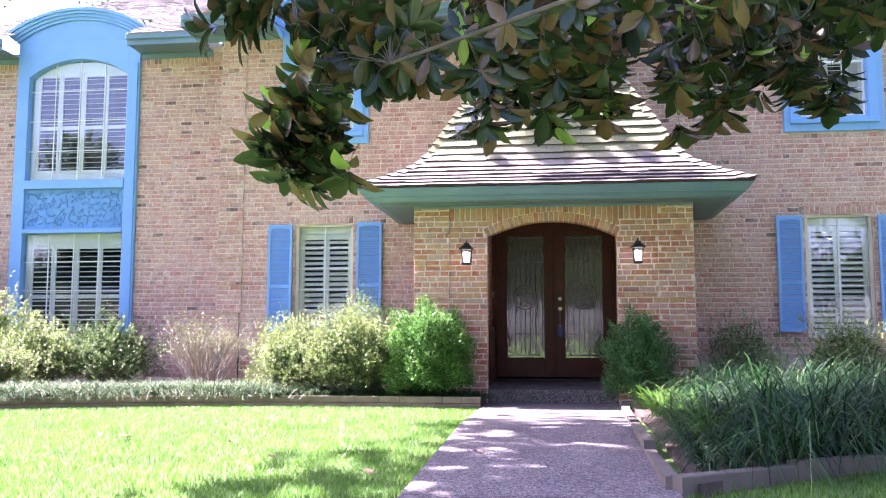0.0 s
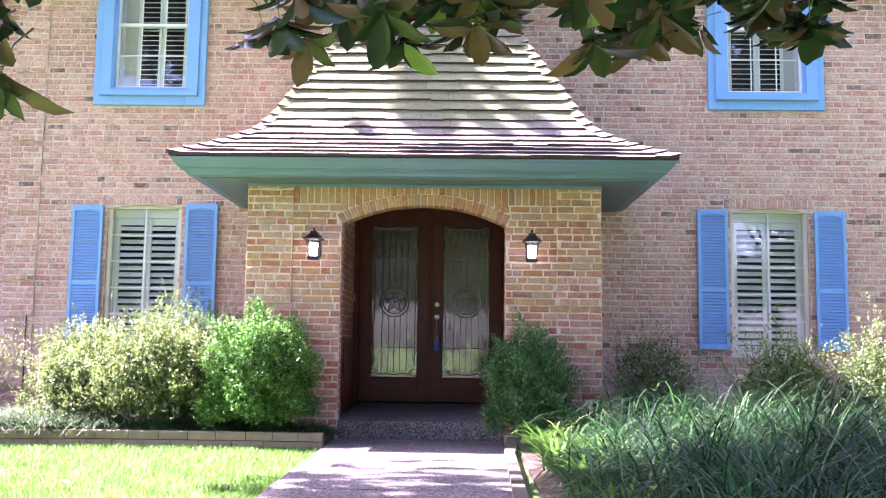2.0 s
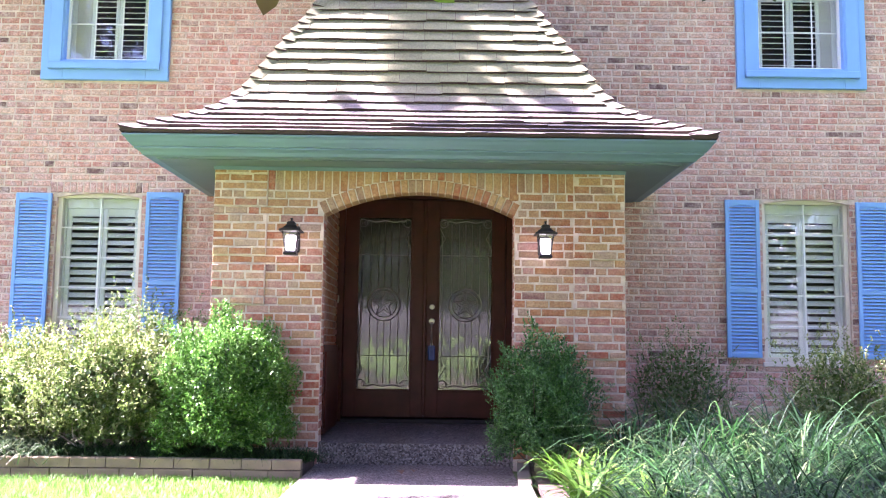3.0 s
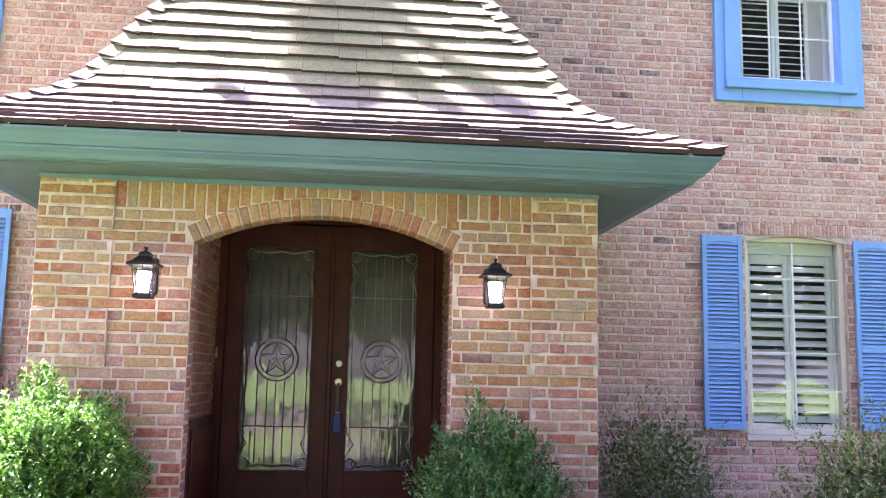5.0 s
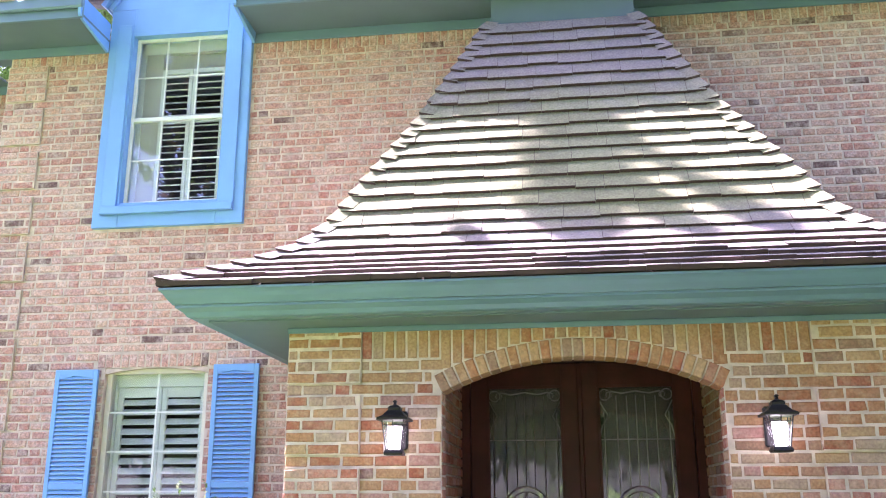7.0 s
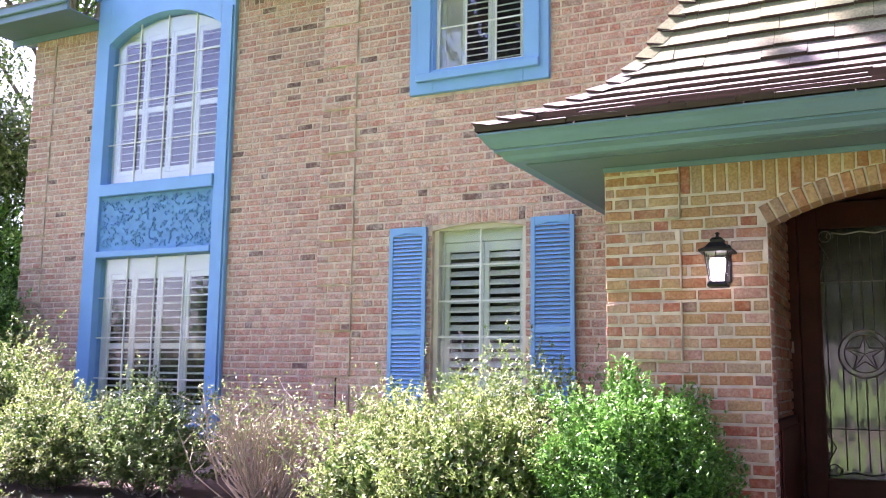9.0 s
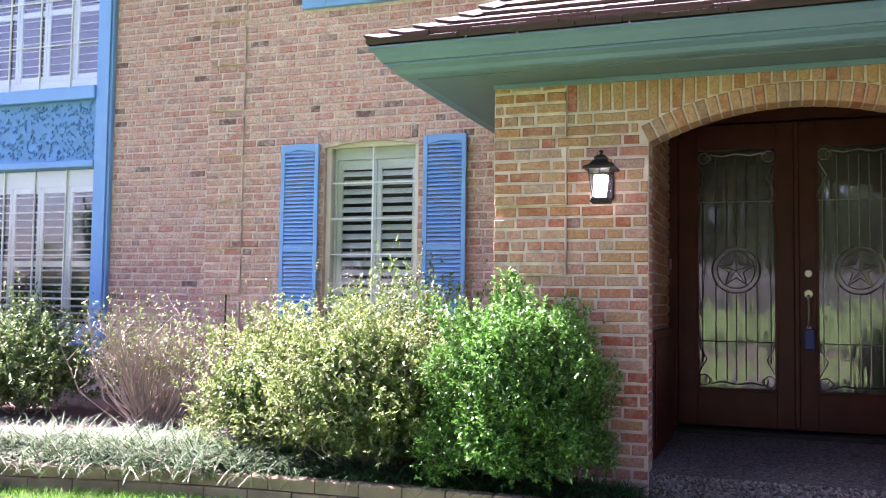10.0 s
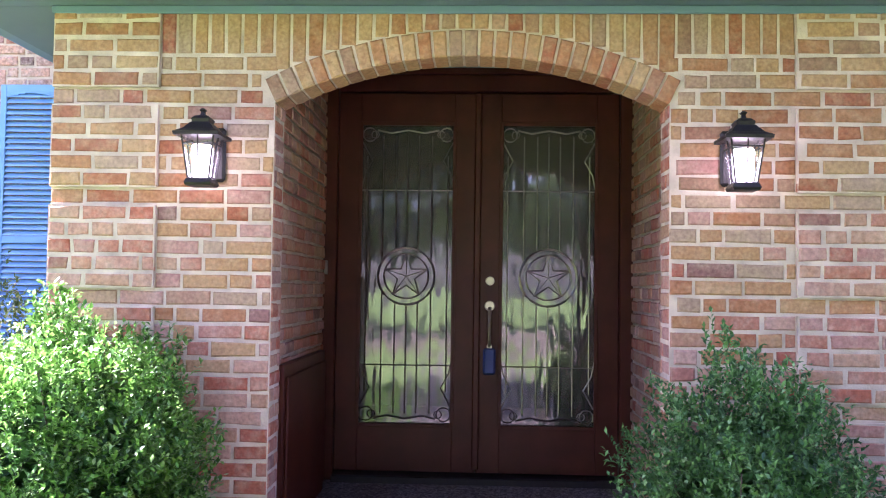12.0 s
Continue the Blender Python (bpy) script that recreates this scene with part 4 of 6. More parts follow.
RZ = SOFF + 0.17
roof_plane("roof_main", [(X_MID - 0.5, W - OV - 0.05, RZ), (X_END_R + 0.5, W - OV - 0.05, RZ), (X_END_R - 3, 5.5, 9.4), (X_MID + 2, 5.5, 9.4)], dormers=(UW_L[:2], UW_R[:2]), back=0.75)
roof_plane("roof_wing", [(X_END_L - 0.5, W2 - OV - 0.05, RZ), (X_MID - 0.3, W2 - OV - 0.05, RZ), (X_MID + 0.6, 6.0, 9.5), (X_END_L + 2.5, 6.0, 9.5)], dormers=(BAY[:2],), back=1.45)
solid("roof_deck", [(X_END_L - 0.5, W2 + 0.26, RZ - 0.03), (X_END_R + 0.5, W2 + 0.26, RZ - 0.03), (X_END_R + 0.5, 11.2, RZ - 0.03), (X_END_L - 0.5, 11.2, RZ - 0.03)], [(0, 1, 2, 3)], M_soffit, kind="structure")
roof_plane("roof_back", [(X_END_R + 0.5, 11.3, RZ), (X_END_L - 0.5, 11.3, RZ), (X_END_L + 2.5, 6.0, 9.4), (X_END_R - 3, 5.6, 9.4)])

# ---- porch roof: bell-cast hipped roof ----
PROFILE = [(2.66, 2.95), (2.436, 3.06), (2.175, 3.20), (1.95, 3.36), (1.79, 3.55), (1.577, 3.95), (1.22, 4.58), (0.83, 5.41), (0.67, 5.77)]


def prof(s):
    """Half width and height at arc length s (0..1) along the hip profile."""
    P = np.array(PROFILE)
    seg = np.hypot(*np.diff(P, axis=0).T)
    cum = np.r_[0, np.cumsum(seg)] / seg.sum()
    return float(np.interp(s, cum, P[:, 0])), float(np.interp(s, cum, P[:, 1]))


def hip_y(hw):
    return -2.36 + (2.66 - hw) * 1.02


porch_roof = thing("porch_roof", "steep bell-cast hipped porch roof of weathered shingles with a teal eave", "roof", kind="structure")
NC = 23
shingle_front, shingle_side = [], []
r3 = np.random.default_rng(5)
for i in range(NC):
    s0, s1 = i / NC, min(1, (i + 1.15) / NC)
    (h0, z0), (h1, z1) = prof(s0), prof(s1)
    y0, y1 = hip_y(h0), hip_y(h1)
    dy, dz = y1 - y0, z1 - z0
    L = math.hypot(dy, dz)
    ny, nz = -dz / L, dy / L
    x = -h0
    x -= r3.uniform(0, 0.2)
    while x < h0:
        w = r3.uniform(0.20, 0.42)
        a, b = max(x, -h0), min(x + w, h0)
        x += w
        if b - a < 0.02:
            continue
        lift, dn = 0.030 + r3.uniform(0, 0.010), r3.uniform(-0.004, 0.014)
        a1, b1 = max(a, -h1), min(b, h1)
        if b1 <= a1:
            a1 = b1 = max(-h1, min(h1, a))
        p = [(C + a + 0.0015, y0 + ny * lift - dy / L * dn, z0 + nz * lift - dz / L * dn), (C + b - 0.0015, y0 + ny * lift - dy / L * dn, z0 + nz * lift - dz / L * dn),
             (C + b1 - 0.0015, y1 + ny * 0.004, z1 + nz * 0.004), (C + a1 + 0.0015, y1 + ny * 0.004, z1 + nz * 0.004)]
        q = [(p[0][0], p[0][1] - ny * lift, p[0][2] - nz * lift), (p[1][0], p[1][1] - ny * lift, p[1][2] - nz * lift)]
        shingle_front.append(p + q)
    for sd_ in (-1, 1):
        y = y0
        while y < W:
            w = r3.uniform(0.2, 0.4)
            e = min(y + w, W)
            lift = 0.020 + r3.uniform(0, 0.010)
            dx = (h0 - h1)
            nx, nz2 = dz / math.hypot(dx, dz), dx / math.hypot(dx, dz)
            p = [(C + sd_ * (h0 + nx * lift), y, z0 + nz2 * lift), (C + sd_ * (h0 + nx * lift), e, z0 + nz2 * lift), (C + sd_ * (h1 + nx * 0.004), max(e, y1), z1), (C + sd_ * (h1 + nx * 0.004), max(y, y1), z1)]
            q = [(C + sd_ * h0, y, z0), (C + sd_ * h0, e, z0)]
            if sd_ > 0:
                shingle_side.append(p + q)
            else:
                shingle_side.append([p[1], p[0], p[3], p[2], q[1], q[0]])
            y = e
SH_F = [(0, 1, 2, 3), (4, 5, 1, 0)]
V, Fc = [], []
for s in shingle_side:
    k = len(V)
    V += s
    Fc += [tuple(k + j for j in f) for f in SH_F]
shingle("side_shingles", V, Fc, porch_roof, "stuff")
boxes("head_box", [(C - 0.64, C + 0.64, -0.28, W - 0.003, 5.70, SOFF - 0.003)], M_soffit, porch_roof)
for sd_ in (-1, 1):
    for (h0, z0), (h1, z1) in zip(PROFILE, PROFILE[1:]):
        V = [(C + sd_ * (h + o), y, z + 0.03 + o * 0.4) for y in (W - 0.034, W - 0.013) for h, z, o in ((h0, z0, 0.0), (h1, z1, 0.0), (h1, z1, 0.07), (h0, z0, 0.07))]
        solid("flashing", V, [(0, 1, 2, 3), (7, 6, 5, 4), (0, 4, 5, 1), (2, 6, 7, 3), (1, 5, 6, 2), (0, 3, 7, 4)], M_mortar, porch_roof)
# hip caps
for sd_ in (-1, 1):
    for i in range(26):
        (h0, z0), (h1, z1) = prof(i / 26), prof(min(1, (i + 1.2) / 26))
        a, b = Vector((C + sd_ * h0, hip_y(h0), z0 + 0.03)), Vector((C + sd_ * h1, hip_y(h1), z1 + 0.03))
        up = Vector((sd_ * 0.5, -0.5, 0.7)).normalized()
        side_a, side_b = Vector((-sd_ * 0.115, 0, -0.012)), Vector((0, 0.115, -0.012))
        lift = up * 0.045
        V = [a + side_a + lift * 0.6, a + lift, a + side_b + lift * 0.6, b + side_b * 0.9, b + up * 0.012, b + side_a * 0.9]
        V += [a + side_a, a, a + side_b]
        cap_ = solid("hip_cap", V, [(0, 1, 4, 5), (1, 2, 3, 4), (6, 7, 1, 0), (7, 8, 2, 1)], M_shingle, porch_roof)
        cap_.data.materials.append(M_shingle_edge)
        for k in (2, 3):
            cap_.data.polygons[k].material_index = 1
# eave of the porch roof: crown, fascia, soffit
EW, EY = 2.64, -2.34


def cornice(name, prof_, material):
    V, n = [], len(prof_)
    for corner in range(4):
        for ins, z in prof_:
            xx = C - (EW - ins) if corner < 2 else C + (EW - ins)
            V.append((xx, EY + ins if corner in (1, 2) else W - 0.014, z))
    Fc = [(c * n + i, c * n + (i + 1) % n, (c + 1) * n + (i + 1) % n, (c + 1) * n + i) for c in range(3) for i in range(n)]
    Fc += [tuple(range(n)), tuple(range(4 * n - 1, 3 * n - 1, -1))]
    return solid(name, V, Fc, material, porch_roof)


cornice("crown_board", [(-0.01, 2.94), (-0.01, 2.925), (0.012, 2.905), (0.028, 2.88), (0.055, 2.85), (0.06, 2.843), (0.12, 2.843), (0.12, 2.94)], M_teal)
cornice("fascia", [(0.075, 2.842), (0.075, 2.825), (0.115, 2.80), (0.135, 2.775), (0.16, 2.765), (0.24, 2.765), (0.24, 2.842)], M_teal)
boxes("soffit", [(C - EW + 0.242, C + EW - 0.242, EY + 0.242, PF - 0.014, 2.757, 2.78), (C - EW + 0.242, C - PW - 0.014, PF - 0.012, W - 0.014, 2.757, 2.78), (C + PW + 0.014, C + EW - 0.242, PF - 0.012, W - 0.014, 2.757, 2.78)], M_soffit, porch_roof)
boxes("frieze", [(C - PW - 0.01, C + PW + 0.01, PF - 0.034, PF - 0.015, 2.72, 2.756)], M_teal, porch_roof, 0.003)


boxes("recess_panel", [(-0.968, -0.93, -1.45, -0.28, 0.22, 1.08), (-0.93, -0.915, -1.40, -0.33, 0.28, 1.02)], M_wood, None, 0.006, "dark brown timber panel low in the porch recess", "structure")
rod = thing("stake", "thin dark iron garden stake in the flower bed", "stake", at=(-5.05, -0.35, 0.05))
bm = bmesh.new()
tube(bm, [(0, 0, 0), (0.005, 0, 0.7), (0, 0, 1.25)], 0.012, 0.009, 6)
part("rod", bm, M_iron, rod)


# ---- planting beds, edging ----
BL = [(-0.96, -2.55), (-1.8, -2.53), (-2.6, -2.54), (-3.4, -2.58), (-4.2, -2.68), (-5.0, -2.86), (-5.8, -3.12), (-6.8, -3.55), (-8.0, -4.2), (-9.5, -5.1), (-11.5, -6.3), (-14, -7.6)]
slab("bed_left", [(x, y + 0.05) for x, y in BL] + [(-14, 0.85), (-5.62, 0.85), (-5.62, 0.085), (-1.98, 0.085), (-1.98, -1.76), (-0.95, -1.8)], lambda x, y: 0.08 + 0.02 * max(0, y + 2.5), -0.6, M_soil)
BR = [(0.86, -8.45), (1.5, -7.95), (2.2, -7.45), (3.0, -7.0), (4.0, -6.6), (5.2, -6.3), (6.8, -6.1), (9.5, -6.0)]
slab("bed_right", [(0.98, -1.83), (0.98, -8.40)] + [(x, y + 0.08) for x, y in BR[1:]] + [(9.5, 0.085), (1.92, 0.085), (1.92, -1.83)], lambda x, y: path_z(y) + 0.04, -0.6, M_soil)


def edging(pts, zf, h, w, material, courses, name, label, ln=0.3):
    t = thing(name, label, "edging", kind="structure")
    r2 = np.random.default_rng(9)
    P = [np.array(p) for p in pts]
    cum = np.r_[0, np.cumsum([np.linalg.norm(b - a) for a, b in zip(P, P[1:])])]
    A = np.array(P)
    at = lambda s: np.array([np.interp(s, cum, A[:, 0]), np.interp(s, cum, A[:, 1])])  # noqa: E731
    for c in range(courses):
        s = -r2.uniform(0, ln) * (c % 2)
        while s < cum[-1]:
            e = min(s + ln * r2.uniform(0.85, 1.1), cum[-1])
            a, b = at(max(0, s)), at(e - 0.008)
            s = e
            if np.linalg.norm(b - a) < 0.04:
                continue
            d = (b - a) / np.linalg.norm(b - a)
            n = np.array([-d[1], d[0]])
            if n[1] < 0:
                n = -n
            z0 = zf((a + b)[1] / 2) + c * h
            z1 = z0 + h - 0.008
            j = r2.uniform(-0.006, 0.006)
            cc = 0.008
            V = []
            for o, z in ((j, z0), (j, z1 - cc), (j + cc, z1), (w, z1)):
                V += [(*(a + n * o), z), (*(b + n * o), z)]
            V += [(*(a + n * w), z0), (*(b + n * w), z0)]
            solid("edging_block", V, [(0, 1, 3, 2), (2, 3, 5, 4), (4, 5, 7, 6), (6, 7, 9, 8), (0, 2, 4, 6, 8), (1, 9, 7, 5, 3)], material, t)
    return t


edging(BL, lambda y: -0.05, 0.088, 0.1, M_stone, 2, "bed_edging", "low mossy tan stone edging of the flower bed")
edging([(0.86, -8.45)] + BR[1:], lambda y: path_z(y) - 0.08, 0.17, 0.11, M_conc, 1, "bed_border", "low weathered concrete border of the right flower bed", 1.2)
edging([(0.862, -8.38), (0.862, -6.0), (0.90, -3.6), (0.93, -2.5), (1.0, -1.95)], lambda y: path_z(y) - 0.06, 0.12, 0.1, M_conc, 1, "bed_border_path", "concrete curb between path and flower bed", 1.7)
edging([(1.02, -2.35), (1.9, -2.35)], lambda y: 0.0, 0.13, 0.1, M_stone, 1, "bed_edging_right", "low tan stone edging beside the porch step", 0.4)


# ---- plants ----
def leaf_mesh(name, cen, direc, up, length, width, material, parent=None, fold=0.25, label="", kind="", tip=1.0):
    """Many leaves: each a folded diamond of four triangles along direc, its face towards up."""
    n = len(cen)
    d = direc / np.linalg.norm(direc, axis=1, keepdims=True)
    s = np.cross(d, up)
    s /= np.linalg.norm(s, axis=1, keepdims=True) + 1e-9
    u = np.cross(s, d)
    L, Wd = np.broadcast_to(length, n)[:, None], np.broadcast_to(width, n)[:, None]
    base, end = cen, cen + d * L
    mid = cen + d * L * 0.5
    v = np.stack([base, mid + s * Wd / 2 + u * Wd * fold, end, mid - s * Wd / 2 + u * Wd * fold, mid], 1).reshape(-1, 3)
    k = np.arange(n)[:, None] * 5
    tri = np.concatenate([k + [0, 1, 4], k + [1, 2, 4], k + [2, 3, 4], k + [3, 0, 4]], 0)
    me = bpy.data.meshes.new(name)
    me.vertices.add(len(v))
    me.vertices.foreach_set("co", v.ravel())
    me.loops.add(tri.size)
    me.loops.foreach_set("vertex_index", tri.ravel().astype(np.int32))
    me.polygons.add(len(tri))
    me.polygons.foreach_set("loop_start", np.arange(0, tri.size, 3, dtype=np.int32))
    me.update(calc_edges=True)
    me.materials.append(material)
    ob = new(name, me)
    ob.parent = parent
    return tagged(ob, label, kind=kind)


def blades(name, base, direc, length, width, droop, material, parent=None, segs=4, label="", kind=""):
    """Arching strap leaves: strips that rise along direc and droop."""
    n = len(base)
    d = direc / np.linalg.norm(direc, axis=1, keepdims=True)
    horiz = d.copy()
    horiz[:, 2] = 0
    horiz /= np.linalg.norm(horiz, axis=1, keepdims=True) + 1e-6
    s = np.stack([-horiz[:, 1], horiz[:, 0], np.zeros(n)], 1)
    L, Wd, D = (np.broadcast_to(q, n)[:, None] for q in (length, width, droop))
    rows = []
    for i in range(segs + 1):
        t = i / segs
        p = base + d * L * t + (horiz * 0.35 - np.array([0, 0, 1.0])) * D * L * t * t
        w = Wd * (0.75 + 0.6 * t - 1.3 * t * t) * 0.5
        if i == segs:
            w = Wd * 0.02
        rows += [p - s * w, p + s * w]
    v = np.stack(rows, 1)
    m = 2 * (segs + 1)
    k = np.arange(n)[:, None] * m
    quads = np.concatenate([k + [2 * i, 2 * i + 1, 2 * i + 3, 2 * i + 2] for i in range(segs)], 0)
    me = bpy.data.meshes.new(name)
    me.vertices.add(n * m)
    me.vertices.foreach_set("co", v.ravel())
    me.loops.add(quads.size)
    me.loops.foreach_set("vertex_index", quads.ravel().astype(np.int32))
    me.polygons.add(len(quads))
    me.polygons.foreach_set("loop_start", np.arange(0, quads.size, 4, dtype=np.int32))
    me.update(calc_edges=True)
    me.materials.append(material)
    ob = new(name, me)
    ob.parent = parent
    return tagged(ob, label, kind=kind)


def unit(n, r):
    v = r.normal(size=(n, 3))
    return v / np.linalg.norm(v, axis=1, keepdims=True)


def shrub(name, label, x, y, z, rx, ry, h, n, leaf, material, seed, ragged=0.18, stems=14, twig=None, inner=0.45, category="shrub", boxy=2.0, shoots=0.3):
    """A shrub of short sprigs: leaves round the ends of twigs over a lumpy crown."""
    r = np.random.default_rng(seed)
    t = thing(name, label, category, at=(x, y, z))
    ns = n // 9
    dirs = unit(ns, r)
    dirs[:, 2] = np.abs(dirs[:, 2]) * 1.6 - 0.85
    dirs = dirs / np.maximum((np.abs(dirs) ** boxy).sum(1, keepdims=True) ** (1 / boxy), 0.3)
    lump = 1 + ragged * (np.sin(dirs[:, 0] * 5 + seed) * np.cos(dirs[:, 1] * 6) + 0.6 * np.sin(dirs[:, 2] * 9 + dirs[:, 0] * 7))
    rad = (inner + (1 - inner) * r.random(ns) ** 0.45) * lump * (1 + (r.random(ns) < 0.2) * r.random(ns) * shoots)
    P = dirs * rad[:, None] * [rx, ry, h * 0.5] + [0, 0, h * 0.5]
    P[:, 2] = np.maximum(P[:, 2], 0.03)
    out = (P - [0, 0, h * 0.35]) / [rx, ry, h * 0.5]
    out /= np.linalg.norm(out, axis=1, keepdims=True) + 1e-6
    out = out + [0, 0, 0.8] + r.normal(0, 0.35, (ns, 3))
    out /= np.linalg.norm(out, axis=1, keepdims=True)
    k = 9
    along = np.repeat(r.uniform(0, 1, (ns, k)).cumsum(1)[:, :, None] / 5, 1, 2)
    B = P[:, None] + out[:, None] * along * leaf * 3.2
    D = out[:, None] * 0.7 + unit(ns * k, r).reshape(ns, k, 3)
    U = unit(ns * k, r) * 0.5 + [0, 0, 1]
    leaf_mesh("foliage", B.reshape(-1, 3), D.reshape(-1, 3), U, leaf * r.uniform(0.7, 1.25, ns * k), leaf * 0.5 * r.uniform(0.8, 1.2, ns * k), material, t, kind="stuff")
    # Boxwood and yellow azalea cores take a darker green, standing for inner shade.
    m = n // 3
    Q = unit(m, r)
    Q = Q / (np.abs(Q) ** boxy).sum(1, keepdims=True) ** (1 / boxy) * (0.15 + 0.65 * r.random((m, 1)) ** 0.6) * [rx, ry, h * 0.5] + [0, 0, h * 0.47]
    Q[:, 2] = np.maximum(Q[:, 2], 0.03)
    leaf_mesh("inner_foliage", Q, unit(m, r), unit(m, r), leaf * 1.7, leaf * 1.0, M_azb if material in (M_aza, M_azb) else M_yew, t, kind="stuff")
    bm = bmesh.new()
    for i in range(stems):
        q = P[r.integers(ns)]
        a = Vector((r.normal(0, rx * 0.12), r.normal(0, ry * 0.12), -0.02))
        b = Vector(q)
        m = a.lerp(b, 0.5) + Vector(r.normal(0, 0.04, 3))
        tube(bm, [a, m, b], 0.009, 0.003, 5)
    part("stem", bm, twig or M_bark, t, kind="stuff")
    return t


def bare_shrub(name, label, x, y, z, h, w, n, seed):
    r = np.random.default_rng(seed)
    t = thing(name, label, "shrub", at=(x, y, z))
    bm = bmesh.new()
    tips = []
    for i in range(n):
        a = Vector((r.normal(0, 0.07), r.normal(0, 0.07), -0.02))
        ang, sp = r.uniform(0, 6.28), r.uniform(0.25, 1.0) * w
        b = a + Vector((math.cos(ang) * sp * 0.62 + r.normal(0, 0.07), math.sin(ang) * sp * 0.4, h * r.uniform(0.25, 0.6)))
        c = a + Vector((math.cos(ang) * sp, math.sin(ang) * sp * 0.6, h * r.uniform(0.55, 1.0)))
        tube(bm, [a, b, c], 0.011, 0.004, 5)
        tips.append(c)
        for _ in range(5):
            p = b.lerp(c, r.random())
            q = p + Vector((r.normal(0, 0.14), r.normal(0, 0.1), r.uniform(0.05, 0.25)))
            tube(bm, [p, p.lerp(q, 0.5) + Vector(r.normal(0, 0.02, 3)), q], 0.004, 0.0015, 4)
            tips.append(q)
    part("stem", bm, M_twig, t, kind="stuff")
    T = np.array([tips[i] for i in r.integers(0, len(tips), n * 14)]) + r.normal(0, 0.06, (n * 14, 3))
    leaf_mesh("foliage", T, unit(len(T), r), unit(len(T), r) * 0.5 + [0, 0, 1], 0.04, 0.018, M_aza, t, kind="stuff")
    return t


BZ = 0.10
shrub("boxwood", "clipped leafy green boxwood bush beside the porch pier", -1.68, -2.12, BZ, 0.48, 0.42, 1.10, 42000, 0.034, M_box, 21, 0.20, 30, inner=0.62, boxy=3.0, shoots=0.14)
shrub("boxwood", "dark green upright bush beside the front step", 1.11, -2.2, BZ - 0.03, 0.37, 0.36, 1.02, 28000, 0.030, M_yew, 22, 0.26, 30, inner=0.55, boxy=2.6, shoots=0.18)
AZ = "straggly yellow-green azalea shrub in the flower bed"
shrub("azalea", AZ, -2.75, -2.05, BZ, 0.68, 0.42, 1.05, 21000, 0.036, M_aza, 23, 0.32, 44, M_twig, 0.35, boxy=2.4)
shrub("azalea", "greener azalea shrub below the window in the flower bed", -2.75, -1.15, BZ, 0.75, 0.55, 1.25, 21000, 0.035, M_azb, 24, 0.28, 34, M_twig, 0.35, boxy=2.6)
shrub("azalea", AZ, -3.65, -1.75, BZ, 0.6, 0.5, 0.95, 14500, 0.036, M_aza, 25, 0.34, 20, M_twig, 0.35)
shrub("azalea", AZ, -4.1, -0.8, BZ, 0.5, 0.4, 1.05, 6500, 0.040, M_aza, 35, 0.3, 20, M_twig, 0.35)
bare_shrub("bare_shrub", "leggy half bare shrub with pale dry twigs against the brick", -5.35, -1.0, BZ, 1.1, 0.8, 90, 26)
shrub("azalea", "greener azalea shrub in front of the wing", -7.0, -0.8, BZ, 0.75, 0.5, 1.05, 10000, 0.042, M_azb, 27, 0.3, 20, M_twig, 0.35)
shrub("azalea", AZ, -8.1, -1.0, BZ, 0.85, 0.6, 1.0, 16000, 0.040, M_aza, 28, 0.3, 24, M_twig, 0.35)
shrub("azalea", AZ, -9.6, -0.7, BZ, 1.15, 0.8, 1.65, 20000, 0.042, M_aza, 29, 0.3, 24, M_twig, 0.35)
shrub("azalea", "low yellow-green azalea shrub near the bed edging", -8.3, -2.2, BZ, 0.8, 0.6, 0.75, 14000, 0.036, M_aza, 30, 0.25, 18, M_twig, 0.35)
shrub("hedge_bush", "tall light green leafy bush beyond the end of the wing", -13.4, 2.2, 0.0, 1.5, 1.2, 4.6, 26000, 0.07, M_box, 37, 0.3, 20)
shrub("hedge_bush", "tall leafy green bush at the end of the house wing", -11.7, 0.1, 0.05, 1.1, 0.9, 2.9, 26000, 0.06, M_box, 31, 0.2, 20)
shrub("azalea", "sparse grey-green azalea against the shaded brick", 2.7, -0.7, 0.0, 0.6, 0.5, 1.25, 6000, 0.03, M_azb, 32, 0.3, 26, M_twig, 0.3)
shrub("azalea", "sparse pale green azalea in front of the window", 3.75, -2.1, 0.0, 0.55, 0.4, 1.18, 9000, 0.032, M_aza, 33, 0.3, 26, M_twig, 0.3)
shrub("azalea", "sparse pale green azalea rising above the strap leaves", 4.7, -2.2, 0.0, 0.5, 0.4, 1.28, 8000, 0.032, M_aza, 34, 0.3, 26, M_twig, 0.3)


def tuft_row(name, label, pts, n, seed, length, width, material, droop, spread=0.10, sp=0.9, zf=None):
    r = np.random.default_rng(seed)
    A = np.array(pts, float)
    cum = np.r_[0, np.cumsum(np.linalg.norm(np.diff(A, axis=0), axis=1))]
    s = r.uniform(0, cum[-1], n)
    tuft = np.round(s / 0.06) * 0.06 * 0.6 + s * 0.4
    B = np.stack([np.interp(tuft, cum, A[:, 0]), np.interp(tuft, cum, A[:, 1]), np.full(n, 0.08)], 1)
    B[:, :2] += r.normal(0, spread, (n, 2))
    a = r.uniform(0, 6.283, n)
    D = np.stack([np.cos(a) * sp, np.sin(a) * sp, r.uniform(0.7, 1.6, n)], 1)
    return blades(name, B, D, length * r.uniform(0.6, 1.15, n), width, droop * r.uniform(0.5, 1.2, n), material, None, 4, label, "stuff")


